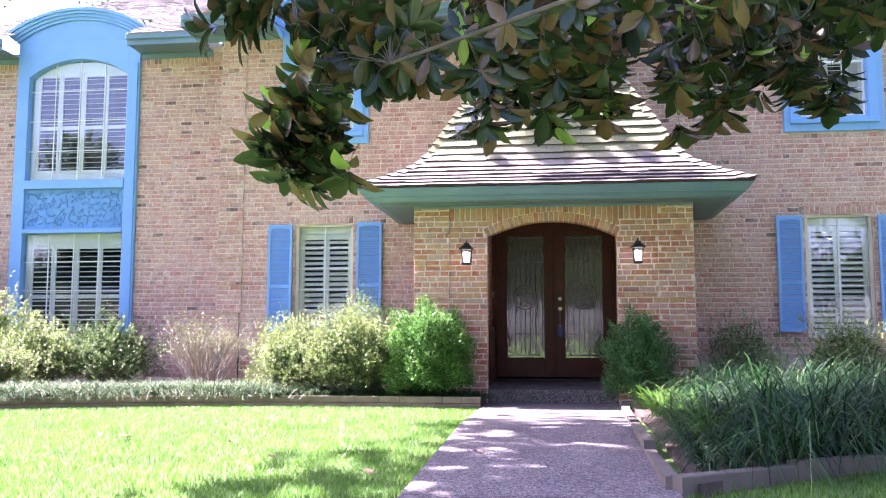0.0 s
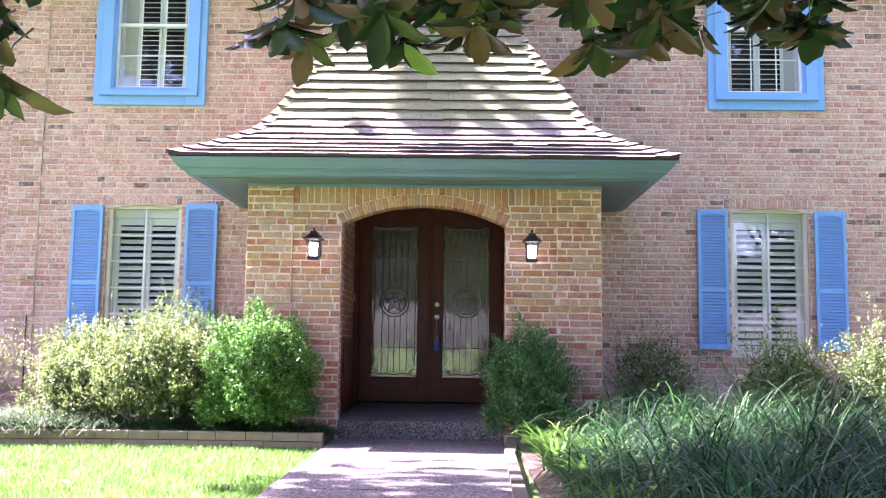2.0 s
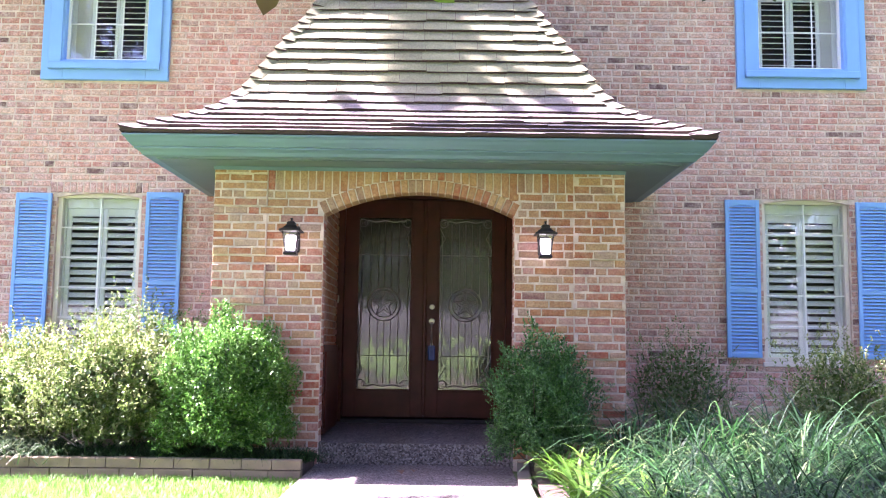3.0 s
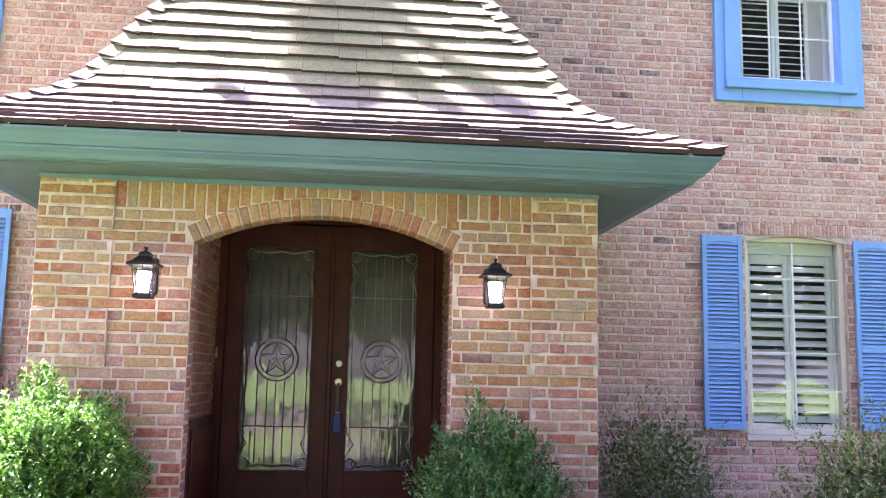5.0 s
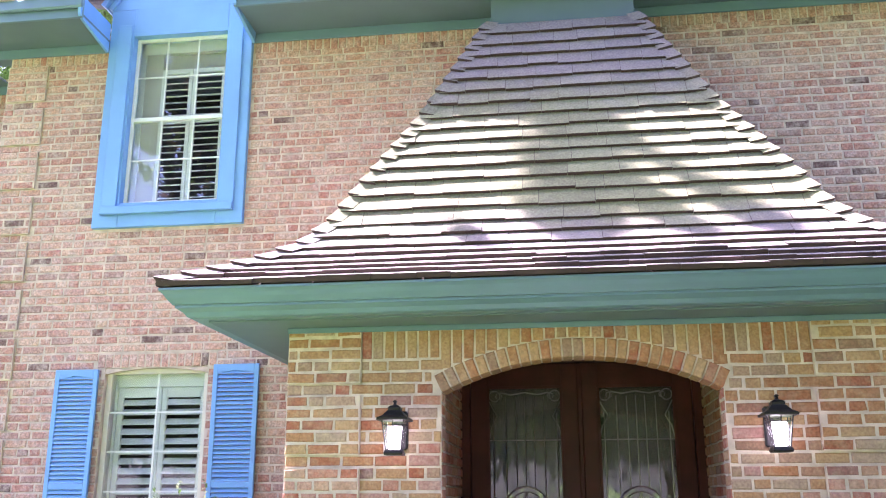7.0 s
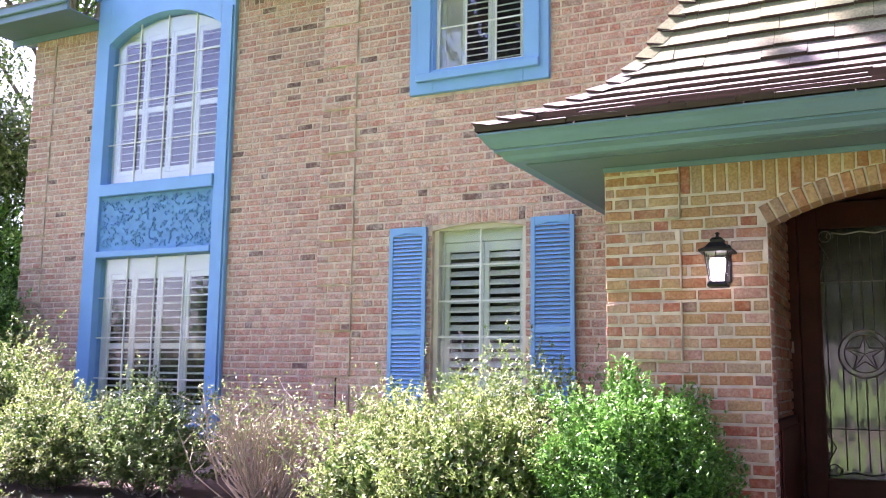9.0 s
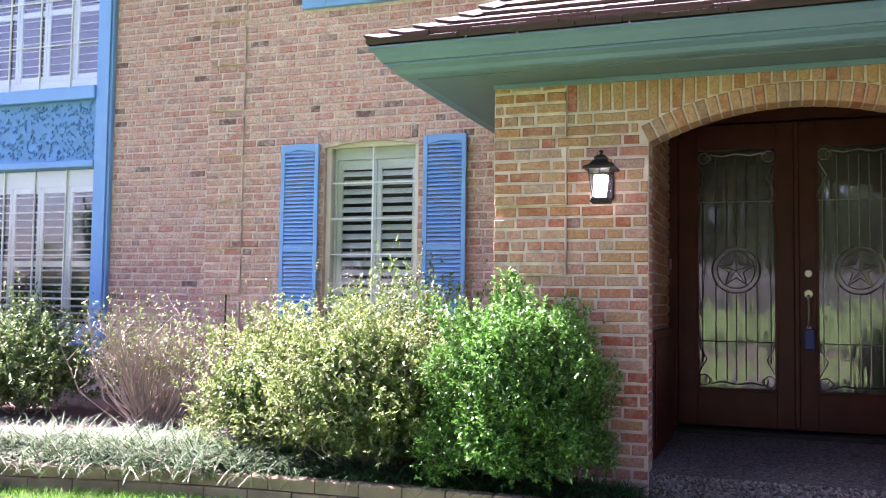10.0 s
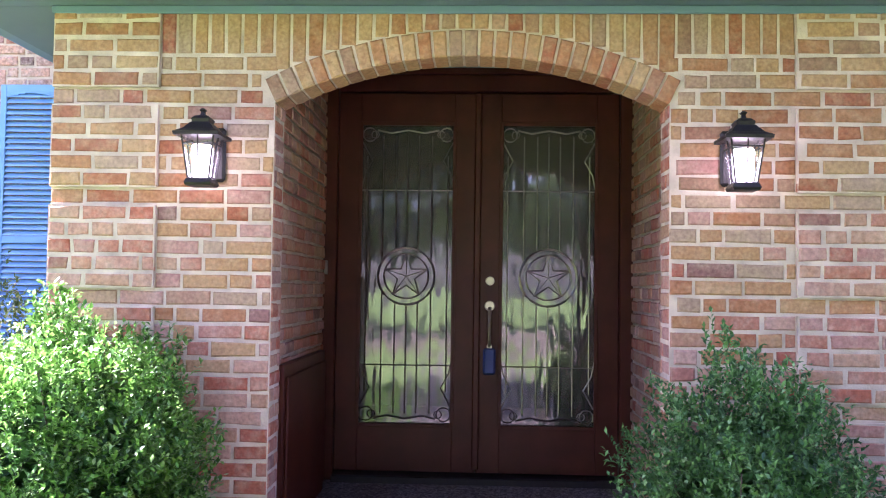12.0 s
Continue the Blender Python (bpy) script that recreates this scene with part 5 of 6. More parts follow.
tagged(tuft_row("lilyturf", "row of arching variegated lilyturf along the bed edging", [(x, y + 0.50) for x, y in BL[3:]], 42000, 41, 0.46, 0.011, M_lir, 0.6, 0.23), category="ground cover")
# Same plant as above; its shade is painted with the dark strap-leaf green.
tagged(tuft_row("lilyturf_shaded", "lilyturf below the boxwood along the bed edging, shade put into its darker green", [(x, y + 0.27) for x, y in BL[:5]], 5500, 42, 0.30, 0.009, M_lily, 0.6, 0.08), category="ground cover")


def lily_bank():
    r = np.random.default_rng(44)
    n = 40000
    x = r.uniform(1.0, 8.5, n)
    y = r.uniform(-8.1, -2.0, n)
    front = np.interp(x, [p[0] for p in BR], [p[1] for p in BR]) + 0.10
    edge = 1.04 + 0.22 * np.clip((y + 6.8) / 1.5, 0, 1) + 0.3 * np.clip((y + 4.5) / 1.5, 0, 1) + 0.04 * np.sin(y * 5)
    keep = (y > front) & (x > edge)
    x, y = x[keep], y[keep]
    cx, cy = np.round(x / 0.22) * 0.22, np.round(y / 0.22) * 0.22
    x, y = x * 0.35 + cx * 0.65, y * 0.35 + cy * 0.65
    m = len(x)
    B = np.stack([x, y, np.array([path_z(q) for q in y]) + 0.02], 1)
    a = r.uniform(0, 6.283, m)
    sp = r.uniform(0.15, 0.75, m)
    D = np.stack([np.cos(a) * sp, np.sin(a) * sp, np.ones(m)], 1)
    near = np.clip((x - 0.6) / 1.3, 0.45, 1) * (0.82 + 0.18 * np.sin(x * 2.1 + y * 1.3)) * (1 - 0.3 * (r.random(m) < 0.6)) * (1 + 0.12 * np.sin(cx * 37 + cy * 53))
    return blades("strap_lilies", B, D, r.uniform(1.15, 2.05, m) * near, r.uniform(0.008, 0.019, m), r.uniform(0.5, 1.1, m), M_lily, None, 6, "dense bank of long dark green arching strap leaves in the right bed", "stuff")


tagged(lily_bank(), category="plants")


def lawn():
    r = np.random.default_rng(45)
    def patch(n, x0, x1, y0, y1):
        x = r.uniform(x0, x1, n)
        y = r.uniform(y0, y1, n)
        fr = np.interp(-x, [-p[0] for p in BL], [p[1] for p in BL]) - 0.02
        keep = (x < -0.95) & (y < fr)
        if x0 > 0:
            fr = np.interp(x, [p[0] for p in BR], [p[1] for p in BR]) - 0.03
            keep = (x > 0.87) & (y < fr)
        return x[keep], y[keep]
    X, Y = [], []
    for n, *q in ((240000, -12, -0.95, -9.6, -2.5), (50000, 0.87, 6, -12, -6)):
        a, b = patch(n, *q)
        X.append(a), Y.append(b)
    x, y = np.concatenate(X), np.concatenate(Y)
    n = len(x)
    B = np.stack([x, y, np.array([ground_z(0, q) for q in y])], 1)
    a = r.uniform(0, 6.283, n)
    D = np.stack([np.cos(a) * 0.5, np.sin(a) * 0.5, np.ones(n)], 1)
    o = blades("lawn", B, D, r.uniform(0.05, 0.095, n), 0.006, 0.25, M_grass, None, 2, "sunlit bright green clipped lawn", "stuff")
    return tagged(o, category="lawn")


lawn()


def bright_tufts():
    r = np.random.default_rng(46)
    n = 420
    c = np.array([(1.18, -2.9), (1.35, -3.4), (1.2, -4.2), (1.45, -4.9), (1.25, -5.6), (1.3, -6.6)])[r.integers(0, 6, n)]
    B = np.concatenate([c + r.normal(0, 0.05, (n, 2)), np.full((n, 1), 0.02)], 1)
    a = r.uniform(0, 6.283, n)
    D = np.stack([np.cos(a) * 0.6, np.sin(a) * 0.6, np.ones(n)], 1)
    return tagged(blades("low_strap_plants", B, D, r.uniform(0.3, 0.7, n), r.uniform(0.022, 0.042, n), r.uniform(0.3, 0.7, n), M_grass, None, 5, "bright green low strap leaved plants beside the path", "stuff"), category="plants")


bright_tufts()


def dead_leaf(x, y, z, a, size):
    t = thing("dead_leaf", "curled brown dry magnolia leaf lying flat", "leaf", "fallen leaves", at=(x, y, z))
    big_leaves("blade", np.zeros((1, 3)), np.array([[math.cos(a), math.sin(a), 0.12]]), np.array([[0, 0, 1.0]]), np.array([size]), np.array([size * 0.42]), M_dead, t)


M_dead = surface("dead_leaf", (0.16, 0.08, 0.04), 0.7, 0.3, 30, 120, 0.3)


# ---- trees ----
def tree(name, label, x, y, z, h, crown, n, leaf, material, seed, trunk=0.2, lean=(0, 0), clumps=26, low=0.4, stretch=1.0, at=None):
    r = np.random.default_rng(seed)
    t = thing(name, label, "tree", at=(x, y, z))
    bm = bmesh.new()
    top = Vector((lean[0], lean[1], h * 0.6))
    tube(bm, [(0, 0, -0.3), (lean[0] * 0.2, lean[1] * 0.2, h * 0.25), top], trunk, trunk * 0.5, 9)
    cs = []
    for i in range(clumps):
        d = unit(1, r)[0]
        d[2] = abs(d[2]) * 0.9 - 0.1
        c = np.array(top) + d * crown * r.uniform(0.45, 1.0) * [1, 1, stretch]
        c[2] = max(c[2], h * low)
        cs.append(c)
        s = Vector((lean[0] * 0.4, lean[1] * 0.4, h * 0.3)).lerp(top, r.random())
        tube(bm, [s, s.lerp(Vector(c), 0.5) + Vector((0, 0, 0.15)), Vector(c)], trunk * 0.25, 0.02, 5)
    cs = np.array(cs)
    rad = crown * r.uniform(0.25, 0.45, clumps)
    if at:
        cs = np.array([q[:3] for q in at]) - (x, y, z)
        rad = np.array([q[3] for q in at])
        clumps = len(at)
        for c in cs:
            tube(bm, [top * 0.8, top.lerp(Vector(c), 0.5) + Vector((0, 0, 0.6)), Vector(c)], 0.012, 0.004, 5)
    part("trunk", bm, M_bark, t)
    i = r.choice(clumps, n, p=rad ** 1.3 / (rad ** 1.3).sum())
    P = cs[i] + unit(n, r) * (rad[i] * r.random(n) ** 0.5)[:, None] * [1, 1, 0.7]
    leaf_mesh("crown", P, unit(n, r), unit(n, r) * 0.6 + [0, 0, 1], leaf * r.uniform(0.6, 1.2, n), leaf * 0.45, material, t, kind="stuff")
    return t


FT = "broad leafy green tree beyond the house"
tree("tree", FT, -19, 8, 0, 19, 4.6, 26000, 0.2, M_tree, 51, 0.3)
tree("tree", FT, -12.5, 16, 0, 24, 4.6, 22000, 0.22, M_tree, 52, 0.3)
tree("tree", "leafy green tree beside the wing", -14.6, 1.6, 0, 7.5, 2.8, 45000, 0.11, M_tree, 53, 0.16, low=0.1, clumps=40)
tree("tree", FT, -22, -2, 0, 12, 5, 16000, 0.26, M_tree, 54, 0.3)
for k, (x, y, h) in enumerate(((-30, -40, 15), (-20, -44, 18), (-10, -41, 16), (0, -45, 19), (9, -41, 16), (19, -43, 18), (30, -40, 15))):
    tree("tree", "big leafy street tree across the road", x, y, -1, h, 7.0, 9000, 0.55, M_tree, 80 + k, 0.4, low=0.1, clumps=30)
# Row added out of view to block low sky in the door reflection.
for k, x in enumerate((-38, -31, -24, -17, -10, -3, 4, 11, 18, 25, 32)):
    tree("tree", "dense low tree across the road, added to darken the door reflection", x + (k % 3), -38.5 - (k % 2) * 2, -1, 8.5, 4.6, 7000, 0.5, M_tree, 90 + k, 0.2, low=0.05, clumps=26, stretch=1.1)
# Leaf clumps up the sun ray, out of view, to shade the porch roof.
TK = 9.0
ST = Vector((sd.x / sd.z, sd.y / sd.z, 1.0)) * TK
ROOF_SHADERS = [(dx + ST.x, -1.2 + (dz - 4.1) * 0.55 + ST.y, dz + ST.z, q) for dx, dz, q in [(0.0 + 0.05 * (i % 3), 3.35 + 0.17 * i, 0.13) for i in range(10)] + [(-0.16, 3.5, 0.1), (-0.14, 3.9, 0.09), (0.18, 3.4, 0.11),
        (0.48, 4.25, 0.07), (0.5, 3.8, 0.08), (0.66, 3.5, 0.10), (0.95, 3.75, 0.07), (1.2, 3.5, 0.1), (1.4, 3.35, 0.12), (0.85, 3.35, 0.11), (-0.6, 3.25, 0.09), (-5.0, 6.5, 0.5), (4.5, 9, 0.6), (-2, 12, 0.7)]]
# A row of added clumps that shades the roof's lower right flare.
ROOF_SHADERS += [(-0.1 + 0.2 * i + ST.x, -2.2 + 0.07 * (i % 3) + ST.y, 3.1 + ST.z, 0.10 + 0.03 * (i % 2)) for i in range(11)]
tree("tree", "unseen tall tree behind the house, its leaf clumps placed to shade the porch roof", -4.0, 13.5, 0, 26, 5.2, 36000, 0.09, M_tree, 59, 0.35, lean=(0.0, -3.0), clumps=2, low=0.8, at=ROOF_SHADERS)
tree("tree", "big leafy tree on the lawn", 14, -12, -0.4, 10, 4.5, 9000, 0.3, M_tree, 58, 0.3)


def whorls(P, D, r, k, leaf):
    """Rosettes of big leaves round twig ends P that point along D."""
    n = len(P)
    a = np.tile(np.arange(k) * 6.283 / k, (n, 1)) + r.uniform(0, 6.28, (n, 1)) + r.normal(0, 0.2, (n, k))
    D = D / np.linalg.norm(D, axis=1, keepdims=True)
    s = np.cross(D, unit(n, r))
    s /= np.linalg.norm(s, axis=1, keepdims=True)
    u = np.cross(D, s)
    out = s[:, None] * np.cos(a)[..., None] + u[:, None] * np.sin(a)[..., None]
    d = D[:, None] * r.uniform(0.1, 0.9, (n, k, 1)) + out + [0, 0, -0.15]
    base = P[:, None] + D[:, None] * r.uniform(-0.06, 0.02, (n, k, 1))
    up = D[:, None] - out * 0.2 + r.normal(0, 0.15, (n, k, 3))
    return base.reshape(-1, 3), d.reshape(-1, 3), up.reshape(-1, 3), leaf * r.uniform(0.7, 1.2, n * k)


def big_leaves(name, B, D, U, L, Wd, material, parent):
    """Long oval leaves with a midrib fold, eight triangles each."""
    n = len(B)
    D = D / np.linalg.norm(D, axis=1, keepdims=True)
    S = np.cross(D, U)
    S /= np.linalg.norm(S, axis=1, keepdims=True) + 1e-9
    N = np.cross(S, D)
    L, Wd = L[:, None], Wd[:, None]
    rows = [B]
    for t, w, sag in ((0.25, 0.36, 0.0), (0.55, 0.5, -0.03), (0.82, 0.33, -0.1)):
        c = B + D * L * t + N * L * sag
        rows += [c + S * Wd * w + N * Wd * 0.16, c, c - S * Wd * w + N * Wd * 0.16]
    rows.append(B + D * L - N * L * 0.17)
    v = np.stack(rows, 1).reshape(-1, 3)
    m = 11
    k = np.arange(n)[:, None] * m
    T = [[0, 1, 2], [0, 2, 3], [1, 4, 5], [1, 5, 2], [2, 5, 6], [2, 6, 3], [4, 7, 8], [4, 8, 5], [5, 8, 9], [5, 9, 6], [7, 10, 8], [8, 10, 9]]
    tri = np.concatenate([k + q for q in T], 0)
    me = bpy.data.meshes.new(name)
    me.vertices.add(len(v))
    me.vertices.foreach_set("co", v.ravel())
    me.loops.add(tri.size)
    me.loops.foreach_set("vertex_index", tri.ravel().astype(np.int32))
    me.polygons.add(len(tri))
    me.polygons.foreach_set("loop_start", np.arange(0, tri.size, 3, dtype=np.int32))
    me.polygons.foreach_set("use_smooth", np.ones(len(tri), dtype=bool))
    me.update(calc_edges=True)
    me.materials.append(material)
    ob = new(name, me)
    ob.parent = parent
    return tagged(ob, kind="stuff")


def magnolia():
    """Trunk stands on the right lawn; low limbs reach over the path."""
    r = np.random.default_rng(61)
    t = thing("magnolia_tree", "magnolia with big glossy dark leaves hanging over the path", "tree", at=(5.6, -10.6, ground_z(0, -10.6)))
    o = np.array([5.6, -10.6, ground_z(0, -10.6)])
    bm = bmesh.new()
    tube(bm, [(0, 0, -0.3), (0.05, 0, 2.0), (0, 0.1, 5.0), (0, 0, 9)], 0.24, 0.08, 10)
    ends, dirs = [], []
    limbs = [[Vector(np.array(q) - o) for q in L] for L in MAG_LIMBS]
    for A, Bq, Cq in limbs:
        tube(bm, [Vector((0, 0, A.z * 0.8)), A, Bq, Cq], 0.05, 0.014, 6)
    spine = [A.lerp(Bq, i / 8) for A, Bq, Cq in limbs[:4] for i in range(8)] + [Bq.lerp(Cq, i / 8) for A, Bq, Cq in limbs[:4] for i in range(9)]
    S = np.array(spine)
    pts = []
    while len(pts) < 560:
        x, y = r.uniform(-1.5, 4.6), r.uniform(-7.4, -4.7)
        low = max(2.66 + (y + 6.3) * 0.33, 2.02 + (y + 7.6) * 0.62, 2.62) + 0.13 * math.sin(x * 4.1) + 0.08 * math.sin(x * 9 + 1) + max(0, 0.12 * (x - 1.2))
        z = low + 1.5 * r.random() ** 1.3
        if x < -0.75 or (x < 1.4 and z < 2.15 + 0.62 * (y + 7.6)):
            continue
        if math.sin(x * 2.3 + 1.0) * math.cos(y * 2.9) + math.sin(z * 4) * 0.4 < -0.75:
            continue
        if z < low + 0.7 and (0.03 * (y + 11.4) < x - 0.44 < 0.12 * (y + 11.4) or x - 0.44 > 0.42 * (y + 11.4)):
            continue
        pts.append((x, y, z))
    for _ in range(44):
        pts.append(np.maximum(np.array((-1.70, -8.3, 2.36)) + r.normal(0, 1, 3) * (0.12, 0.12, 0.22), (-9, -9, 1.98)))
    for _ in range(48):
        pts.append(np.array((-1.45, -7.35, 3.25)) + r.uniform(-1, 1, 3) * (0.55, 0.25, 0.33))
    for _ in range(5):
        pts.append(np.array((1.80, -5.2, 3.37)) + r.normal(0, 1, 3) * (0.16, 0.1, 0.05))
    for _ in range(16):
        pts.append(np.array((-2.45, -7.75, 3.42)) + r.normal(0, 1, 3) * (0.22, 0.12, 0.1))
    for p in pts:
        e = np.array(p) - o
        k = np.argmin(((S - e) ** 2).sum(1) + r.random(len(S)) * 0.1)
        b = Vector(S[k]).lerp(Vector(e), 0.0 if (S[k] - e) @ (S[k] - e) < 0.5 else 0.75)
        tube(bm, [b, b.lerp(Vector(e), 0.6) + Vector((0, 0, 0.05)), Vector(e)], 0.005, 0.002, 4)
        ends.append(e)
        d = e - S[k]
        dirs.append(d / (np.linalg.norm(d) + 1e-6) + [0, 0, -0.35])
    part("trunk", bm, M_bark, t)
    B, D, U, L = whorls(np.array(ends), np.array(dirs), r, 8, 0.265)
    big_leaves("foliage", B, D, U, L, L * 0.42, M_mag, t)
    # High crown out of view, placed so its shade falls on path and bank.
    n = 1900
    d = unit(n, r)
    P = d * r.uniform(0.35, 1, (n, 1)) * [4.3, 4.2, 1.7] + [-10.2, 3.3, 8.6]
    n = 650
    d2 = unit(n, r)
    # d3: foliage added over the right lawn, unseen, to darken the right wall.
    d3 = unit(900, r)
    P = np.concatenate([P, d3 * r.uniform(0.4, 1, (900, 1)) * [4.6, 4.0, 1.9] + [1.2, 0.5, 8.2]])
    d4 = unit(170, r)
    P = np.concatenate([P, d4 * r.uniform(0.3, 1, (170, 1)) * [1.9, 1.9, 0.9] + np.array([-5.5, -3.7, 8.0]) - o])
    # d5: more unseen foliage, added to hold sky light off that wall.
    d5 = unit(500, r)
    P = np.concatenate([P, d5 * r.uniform(0.3, 1, (500, 1)) * [3.4, 2.2, 1.3] + [1.9, 4.6, 7.9]])
    d = np.concatenate([d, d3, d4, d5])
    P = np.concatenate([P, d2 * r.uniform(0.3, 1, (n, 1)) * [2.8, 2.6, 1.2] + np.array([-1.6, -4.3, 8.4]) - o])
    B, D, U, L = whorls(P, np.concatenate([d, d2]), r, 9, 0.26)
    big_leaves("crown", B, D, U, L, L * 0.4, M_mag, t)


MAG_LIMBS = [
    ((3.4, -8.9, 4.3), (1.2, -7.9, 3.7), (-1.2, -7.7, 3.0)),
    ((3.4, -8.6, 4.3), (1.2, -7.0, 3.6), (-1.0, -6.3, 3.3)),
    ((3.6, -8.2, 4.4), (2.4, -6.6, 3.7), (0.8, -5.4, 3.7)),
    ((3.9, -8.0, 4.4), (3.4, -6.4, 3.8), (2.8, -5.1, 3.9)),
    ((4.2, -9.8, 6.2), (0.0, -8.6, 7.6), (-6.0, -7.2, 8.0)),
    ((4.6, -9.0, 7.0), (2.0, -6.8, 8.0), (-1.8, -4.3, 8.4)),
]
magnolia()


rd = np.random.default_rng(77)
for x, y in ((-0.15, -2.3), (-0.02, -2.36), (-0.55, -7.1), (-2.2, -7.4), (-2.7, -6.8), (-1.9, -6.2), (-3.9, -6.6), (-1.35, -8.0), (-4.5, -4.6), (-2.4, -5.2)):
    dead_leaf(x, y, (path_z(y) if x > -0.93 else ground_z(0, y) + 0.05) + 0.012, rd.uniform(0, 6.28), rd.uniform(0.12, 0.19))

# ---- bricks of the walls ----
def wall_bricks():
    ho = [WIN_L, WIN_R, UW_L, UW_R, (C - PW - 0.01, C + PW + 0.01, -1, 2.76)]
    heads = [(WIN_L[0] - 0.08, WIN_L[1] + 0.08, 2.79, 2.92), (WIN_R[0] - 0.08, WIN_R[1] + 0.08, 2.82, 2.95)]
    top = SOFF - 0.20
    r = np.random.default_rng(71)
    qm = quoin_spans(X_MID, X_MID + 0.42, top, -0.1)
    qw = quoin_spans(X_END_L, X_END_L + 0.42, top, -0.1)
    main = lay(X_MID, X_END_R, -0.1, top, cutter(ho + heads + qm), r)
    for a, b in ((X_MID, UW_L[0]), (UW_L[1], UW_R[0]), (UW_R[1], X_END_R)):
        main += soldiers(a + 0.01, b - 0.01, top + 0.0, SOFF - 0.005, r)
    for h in heads:
        main += soldiers(h[0], h[1], h[2] + 0.005, h[3] - 0.005, r)
    main.sort(key=lambda b: min(abs(b[0][0][0] + 3.2), abs(b[0][0][0] - 3.0)) + 0.6 * abs(b[0][0][1] - 2.6))
    brick_parts(main[:300], W, M_brick, wall_main)
    bricks_mesh("brick_field", main[300:], W, M_brick, wall_main)
    wing = lay(X_END_L, X_MID - 0.01, -0.1, top, cutter([(BAY[0], BAY[1], -1, 6.4)] + qw), r)
    for a, b in ((X_END_L, BAY[0]), (BAY[1], X_MID)):
        wing += soldiers(a + 0.01, b - 0.01, top, SOFF - 0.005, r)
    wing.sort(key=lambda b: abs(b[0][0][0] + 6.2) + 0.6 * abs(b[0][0][1] - 2.6))
    brick_parts(wing[:300], W2, M_brick, wall_wing)
    bricks_mesh("brick_field", wing[300:], W2, M_brick, wall_wing)
    quoins(qm, W, M_brick, wall_main, r)
    quoins(qw, W2, M_brick, wall_wing, r)
    return


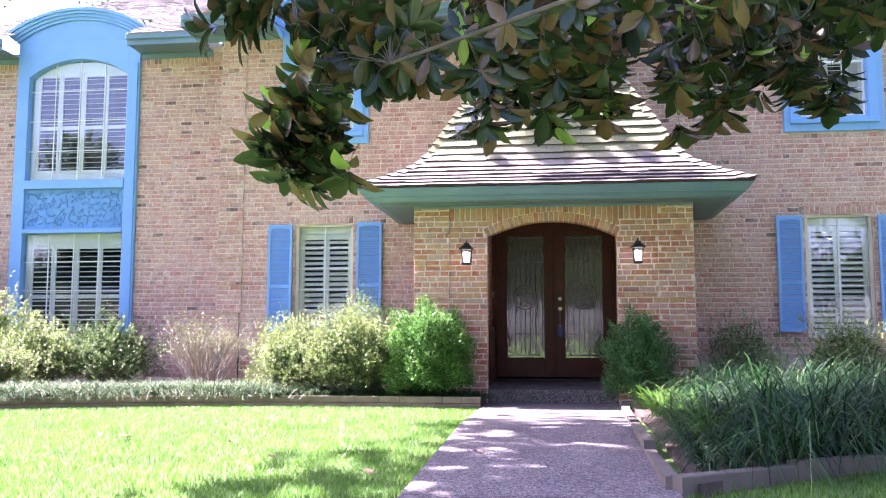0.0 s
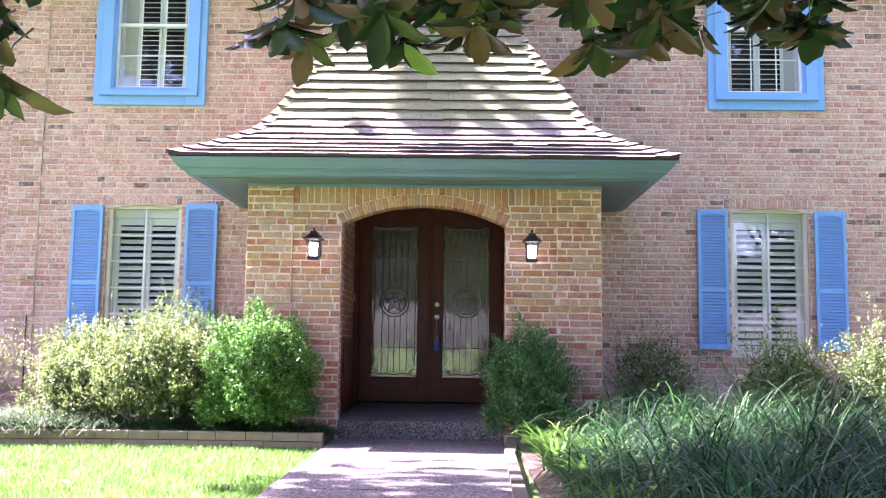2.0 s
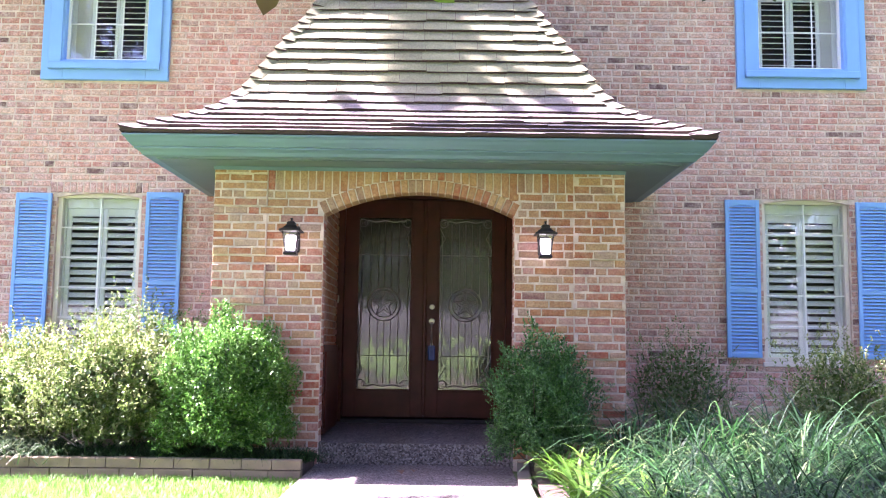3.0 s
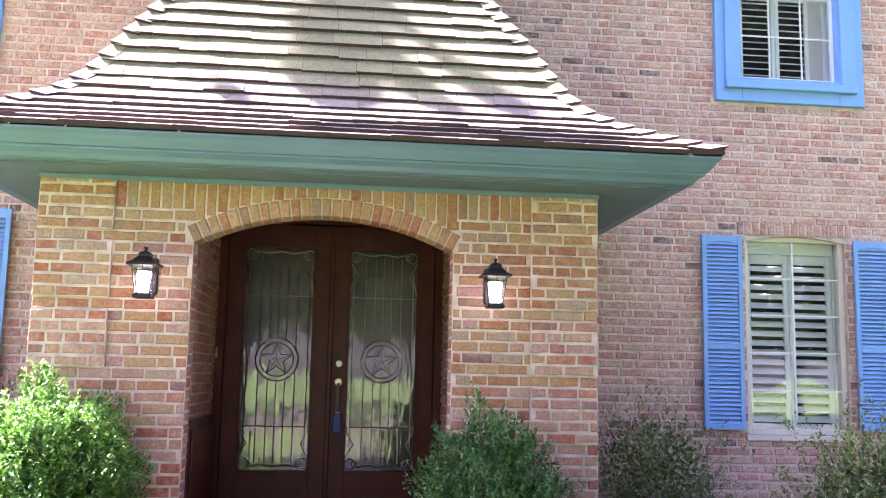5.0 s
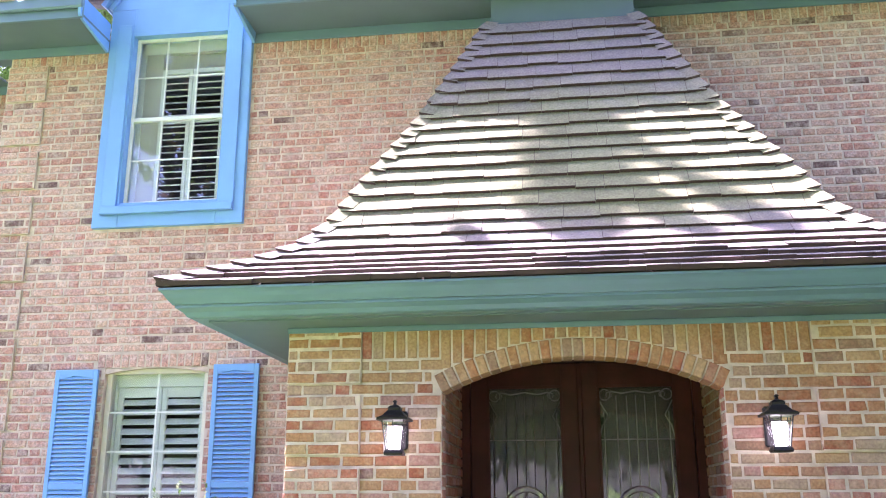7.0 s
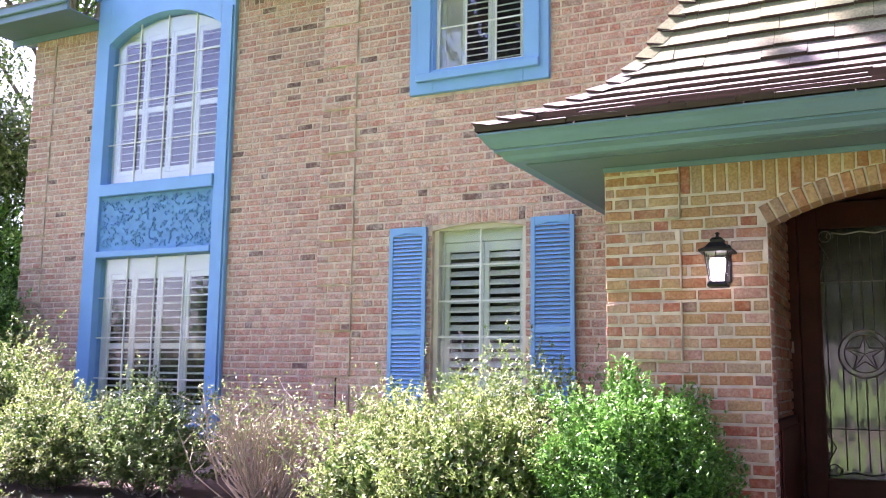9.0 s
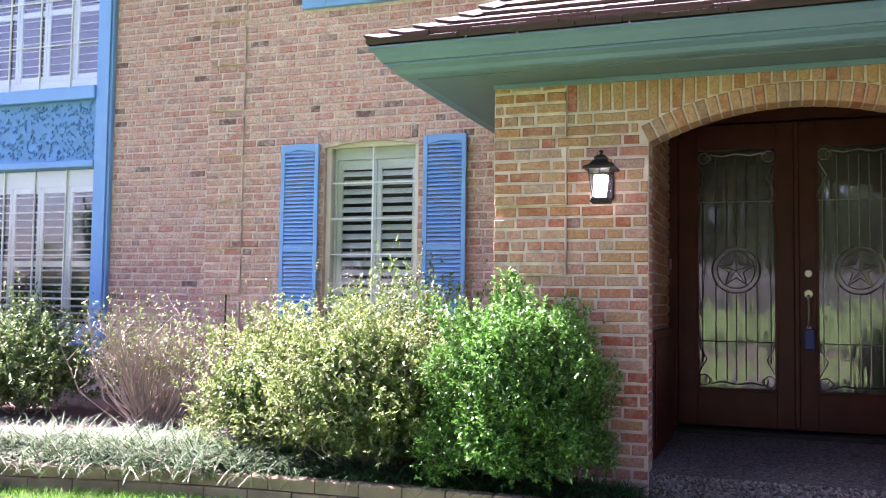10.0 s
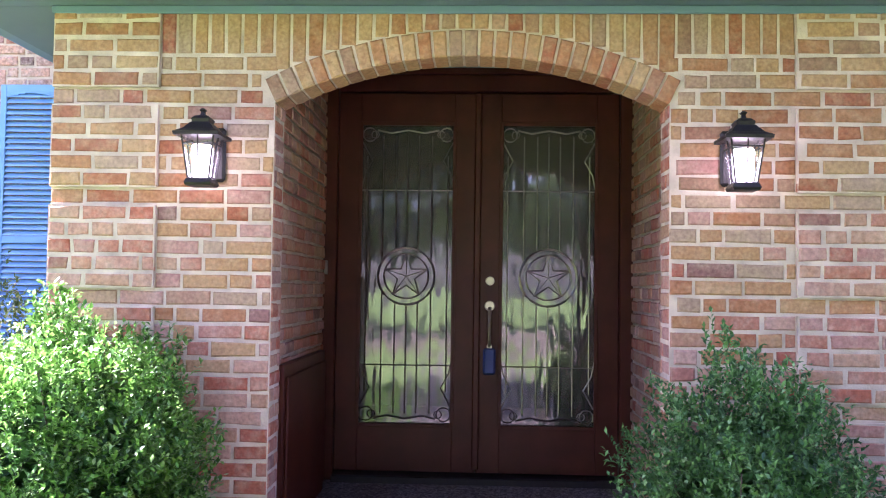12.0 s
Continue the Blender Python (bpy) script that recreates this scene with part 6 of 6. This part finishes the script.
def porch_bricks():
    r = np.random.default_rng(72)
    sol0 = 2.54
    ring = 0.115

    def ok(a, b, z0, z1):
        zc = (z0 + z1) / 2
        # keep clear of the arch ring
        rr = (AR + ring + 0.012) ** 2 - (z0 - (CROWN - AR)) ** 2
        hw = math.sqrt(rr) if rr > 0 else 0
        lim_ = AW + 0.004 + max(0.0, min(1.0, (z1 - SPRING) / 0.11)) * 0.062
        hw = min(hw, lim_) if z0 < SPRING + 0.105 else hw
        if z1 < SPRING + 0.01:
            hw = AW + 0.004
        out = []
        if a < C - hw:
            out.append((a, min(b, C - hw)))
        if b > C + hw:
            out.append((max(a, C + hw), b))
        return out

    x0, x1 = C - PW, C + PW
    field = lay(x0, x1, 0.0 - PITCH, 2.5245, ok, r)
    sol = soldiers(C - 1.44, C + 1.46, sol0 + 0.003, 2.735, r)
    fixed = []
    for qd, p in sol:
        xm = (qd[0][0] + qd[1][0]) / 2
        d = abs(xm - C)
        zl = CROWN - AR + math.sqrt(max(0.0, (AR + ring + 0.008) ** 2 - d * d)) if d < AW + 0.2 else sol0
        zl = max(zl, sol0) if d > AW + 0.03 else zl
        if zl < 2.70:
            fixed.append(([(qd[0][0], zl), (qd[1][0], zl), qd[2], qd[3]], p))
    cap = lay(x0, C - 1.45, 2.525, 2.757, cutter([]), r) + lay(C + 1.47, x1, 2.525, 2.757, cutter([]), r)
    vous = []
    amax = math.asin(AW / AR)
    n = 27
    for i in range(n):
        a0, a1 = -amax + 2 * amax * i / n + 0.003, -amax + 2 * amax * (i + 1) / n - 0.003
        pts = []
        for a, rr in ((a0, AR - 0.006), (a1, AR - 0.006), (a1, AR + ring), (a0, AR + ring)):
            pts.append((C + rr * math.sin(a), CROWN - AR + rr * math.cos(a)))
        vous.append((pts, 0.009 + r.uniform(0, 0.005)))
    ql = quoin_spans(x0, C - 1.44, 2.757, -0.05)
    qr = quoin_spans(C + 1.46, x1, 2.757, -0.05)
    cut = cutter(ql + qr)
    res = []
    for qd, p in field + cap:
        for a, b in cut(qd[0][0], qd[1][0], qd[0][1], qd[2][1]):
            if b - a > 0.03:
                res.append(([(a, qd[0][1]), (b, qd[1][1]), (b, qd[2][1]), (a, qd[3][1])], p))
    ochre = lambda q: r.random() < min(0.95, max(0.15, (q[0][1] - 0.9) / 1.1))  # noqa: E731
    lo = [b for b in res + fixed if not ochre(b[0])]
    lo_ids = {id(b) for b in lo}
    hi = [b for b in res + fixed if id(b) not in lo_ids]
    qhi = [q for q in ql + qr if q[2] > 1.5]
    quoins(qhi, PF, M_ochre, wall_porch, r)
    quoins([q for q in ql + qr if q[2] <= 1.5], PF, M_warm, wall_porch, r)
    key = lambda b: abs(b[0][0][0] + 0.2) + abs(b[0][0][1] - 1.9)  # noqa: E731
    hi.sort(key=key), lo.sort(key=key)
    for qd, p in vous:
        vs = brick_verts(qd, PF, p)
        vs[:4] = [(x, PF + 0.19, z) for x, y, z in vs[:4]]
        solid("brick", vs, BRICK_FACES, M_ochre, wall_porch)
    brick_parts(hi[:150], PF, M_ochre, wall_porch)
    bricks_mesh("brick_field", hi[150:], PF, M_ochre, wall_porch)
    brick_parts(lo[:120], PF, M_warm, wall_porch)
    bricks_mesh("brick_field", lo[120:], PF, M_warm, wall_porch)
    # sides and the recess
    side = lay(PF + 0.02, W - 0.02, 0.0 - PITCH, 2.74, cutter([]), r)
    bricks_mesh("side_bricks", [(q, p) for q, p in side], C + PW, M_brick, wall_porch, 1)
    bricks_mesh("side_bricks", [(q, p) for q, p in side], C - PW, M_brick, wall_porch, -1)
    rec = lay(PF + 0.22, -0.06, 0.2, 2.88, cutter([]), r)
    bricks_mesh("side_bricks", rec, -0.985, M_warm, wall_porch, 1)
    bricks_mesh("side_bricks", rec, 0.985, M_warm, wall_porch, -1)
    rev = lay(PF + 0.005, PF + 0.195, 0.2, SPRING, cutter([]), r)
    bricks_mesh("side_bricks", rev, C - AW, M_warm, wall_porch, 1)
    bricks_mesh("side_bricks", rev, C + AW, M_warm, wall_porch, -1)


wall_bricks()
porch_bricks()
front_near = sorted(shingle_front, key=lambda s: s[0][2])
for s in front_near[:240]:
    shingle("shingle", s, SH_F, porch_roof)
V, Fc = [], []
for s in front_near[240:]:
    k = len(V)
    V += s
    Fc += [tuple(k + j for j in f) for f in SH_F]
if V:
    shingle("front_shingles", V, Fc, porch_roof, "stuff")
V = [(C + sd_ * h * 0.995, hip_y(h) + 0.01, z - 0.012) for h, z in PROFILE for sd_ in (-1, 1)] + [(C + sd_ * h * 0.995, W, z - 0.012) for h, z in PROFILE for sd_ in (-1, 1)]
m = len(PROFILE)
Fc = []
for i in range(m - 1):
    a = 2 * i
    Fc += [(a, a + 1, a + 3, a + 2), (a + 2 * m, a, a + 2, a + 2 + 2 * m), (a + 1, a + 1 + 2 * m, a + 3 + 2 * m, a + 3)]
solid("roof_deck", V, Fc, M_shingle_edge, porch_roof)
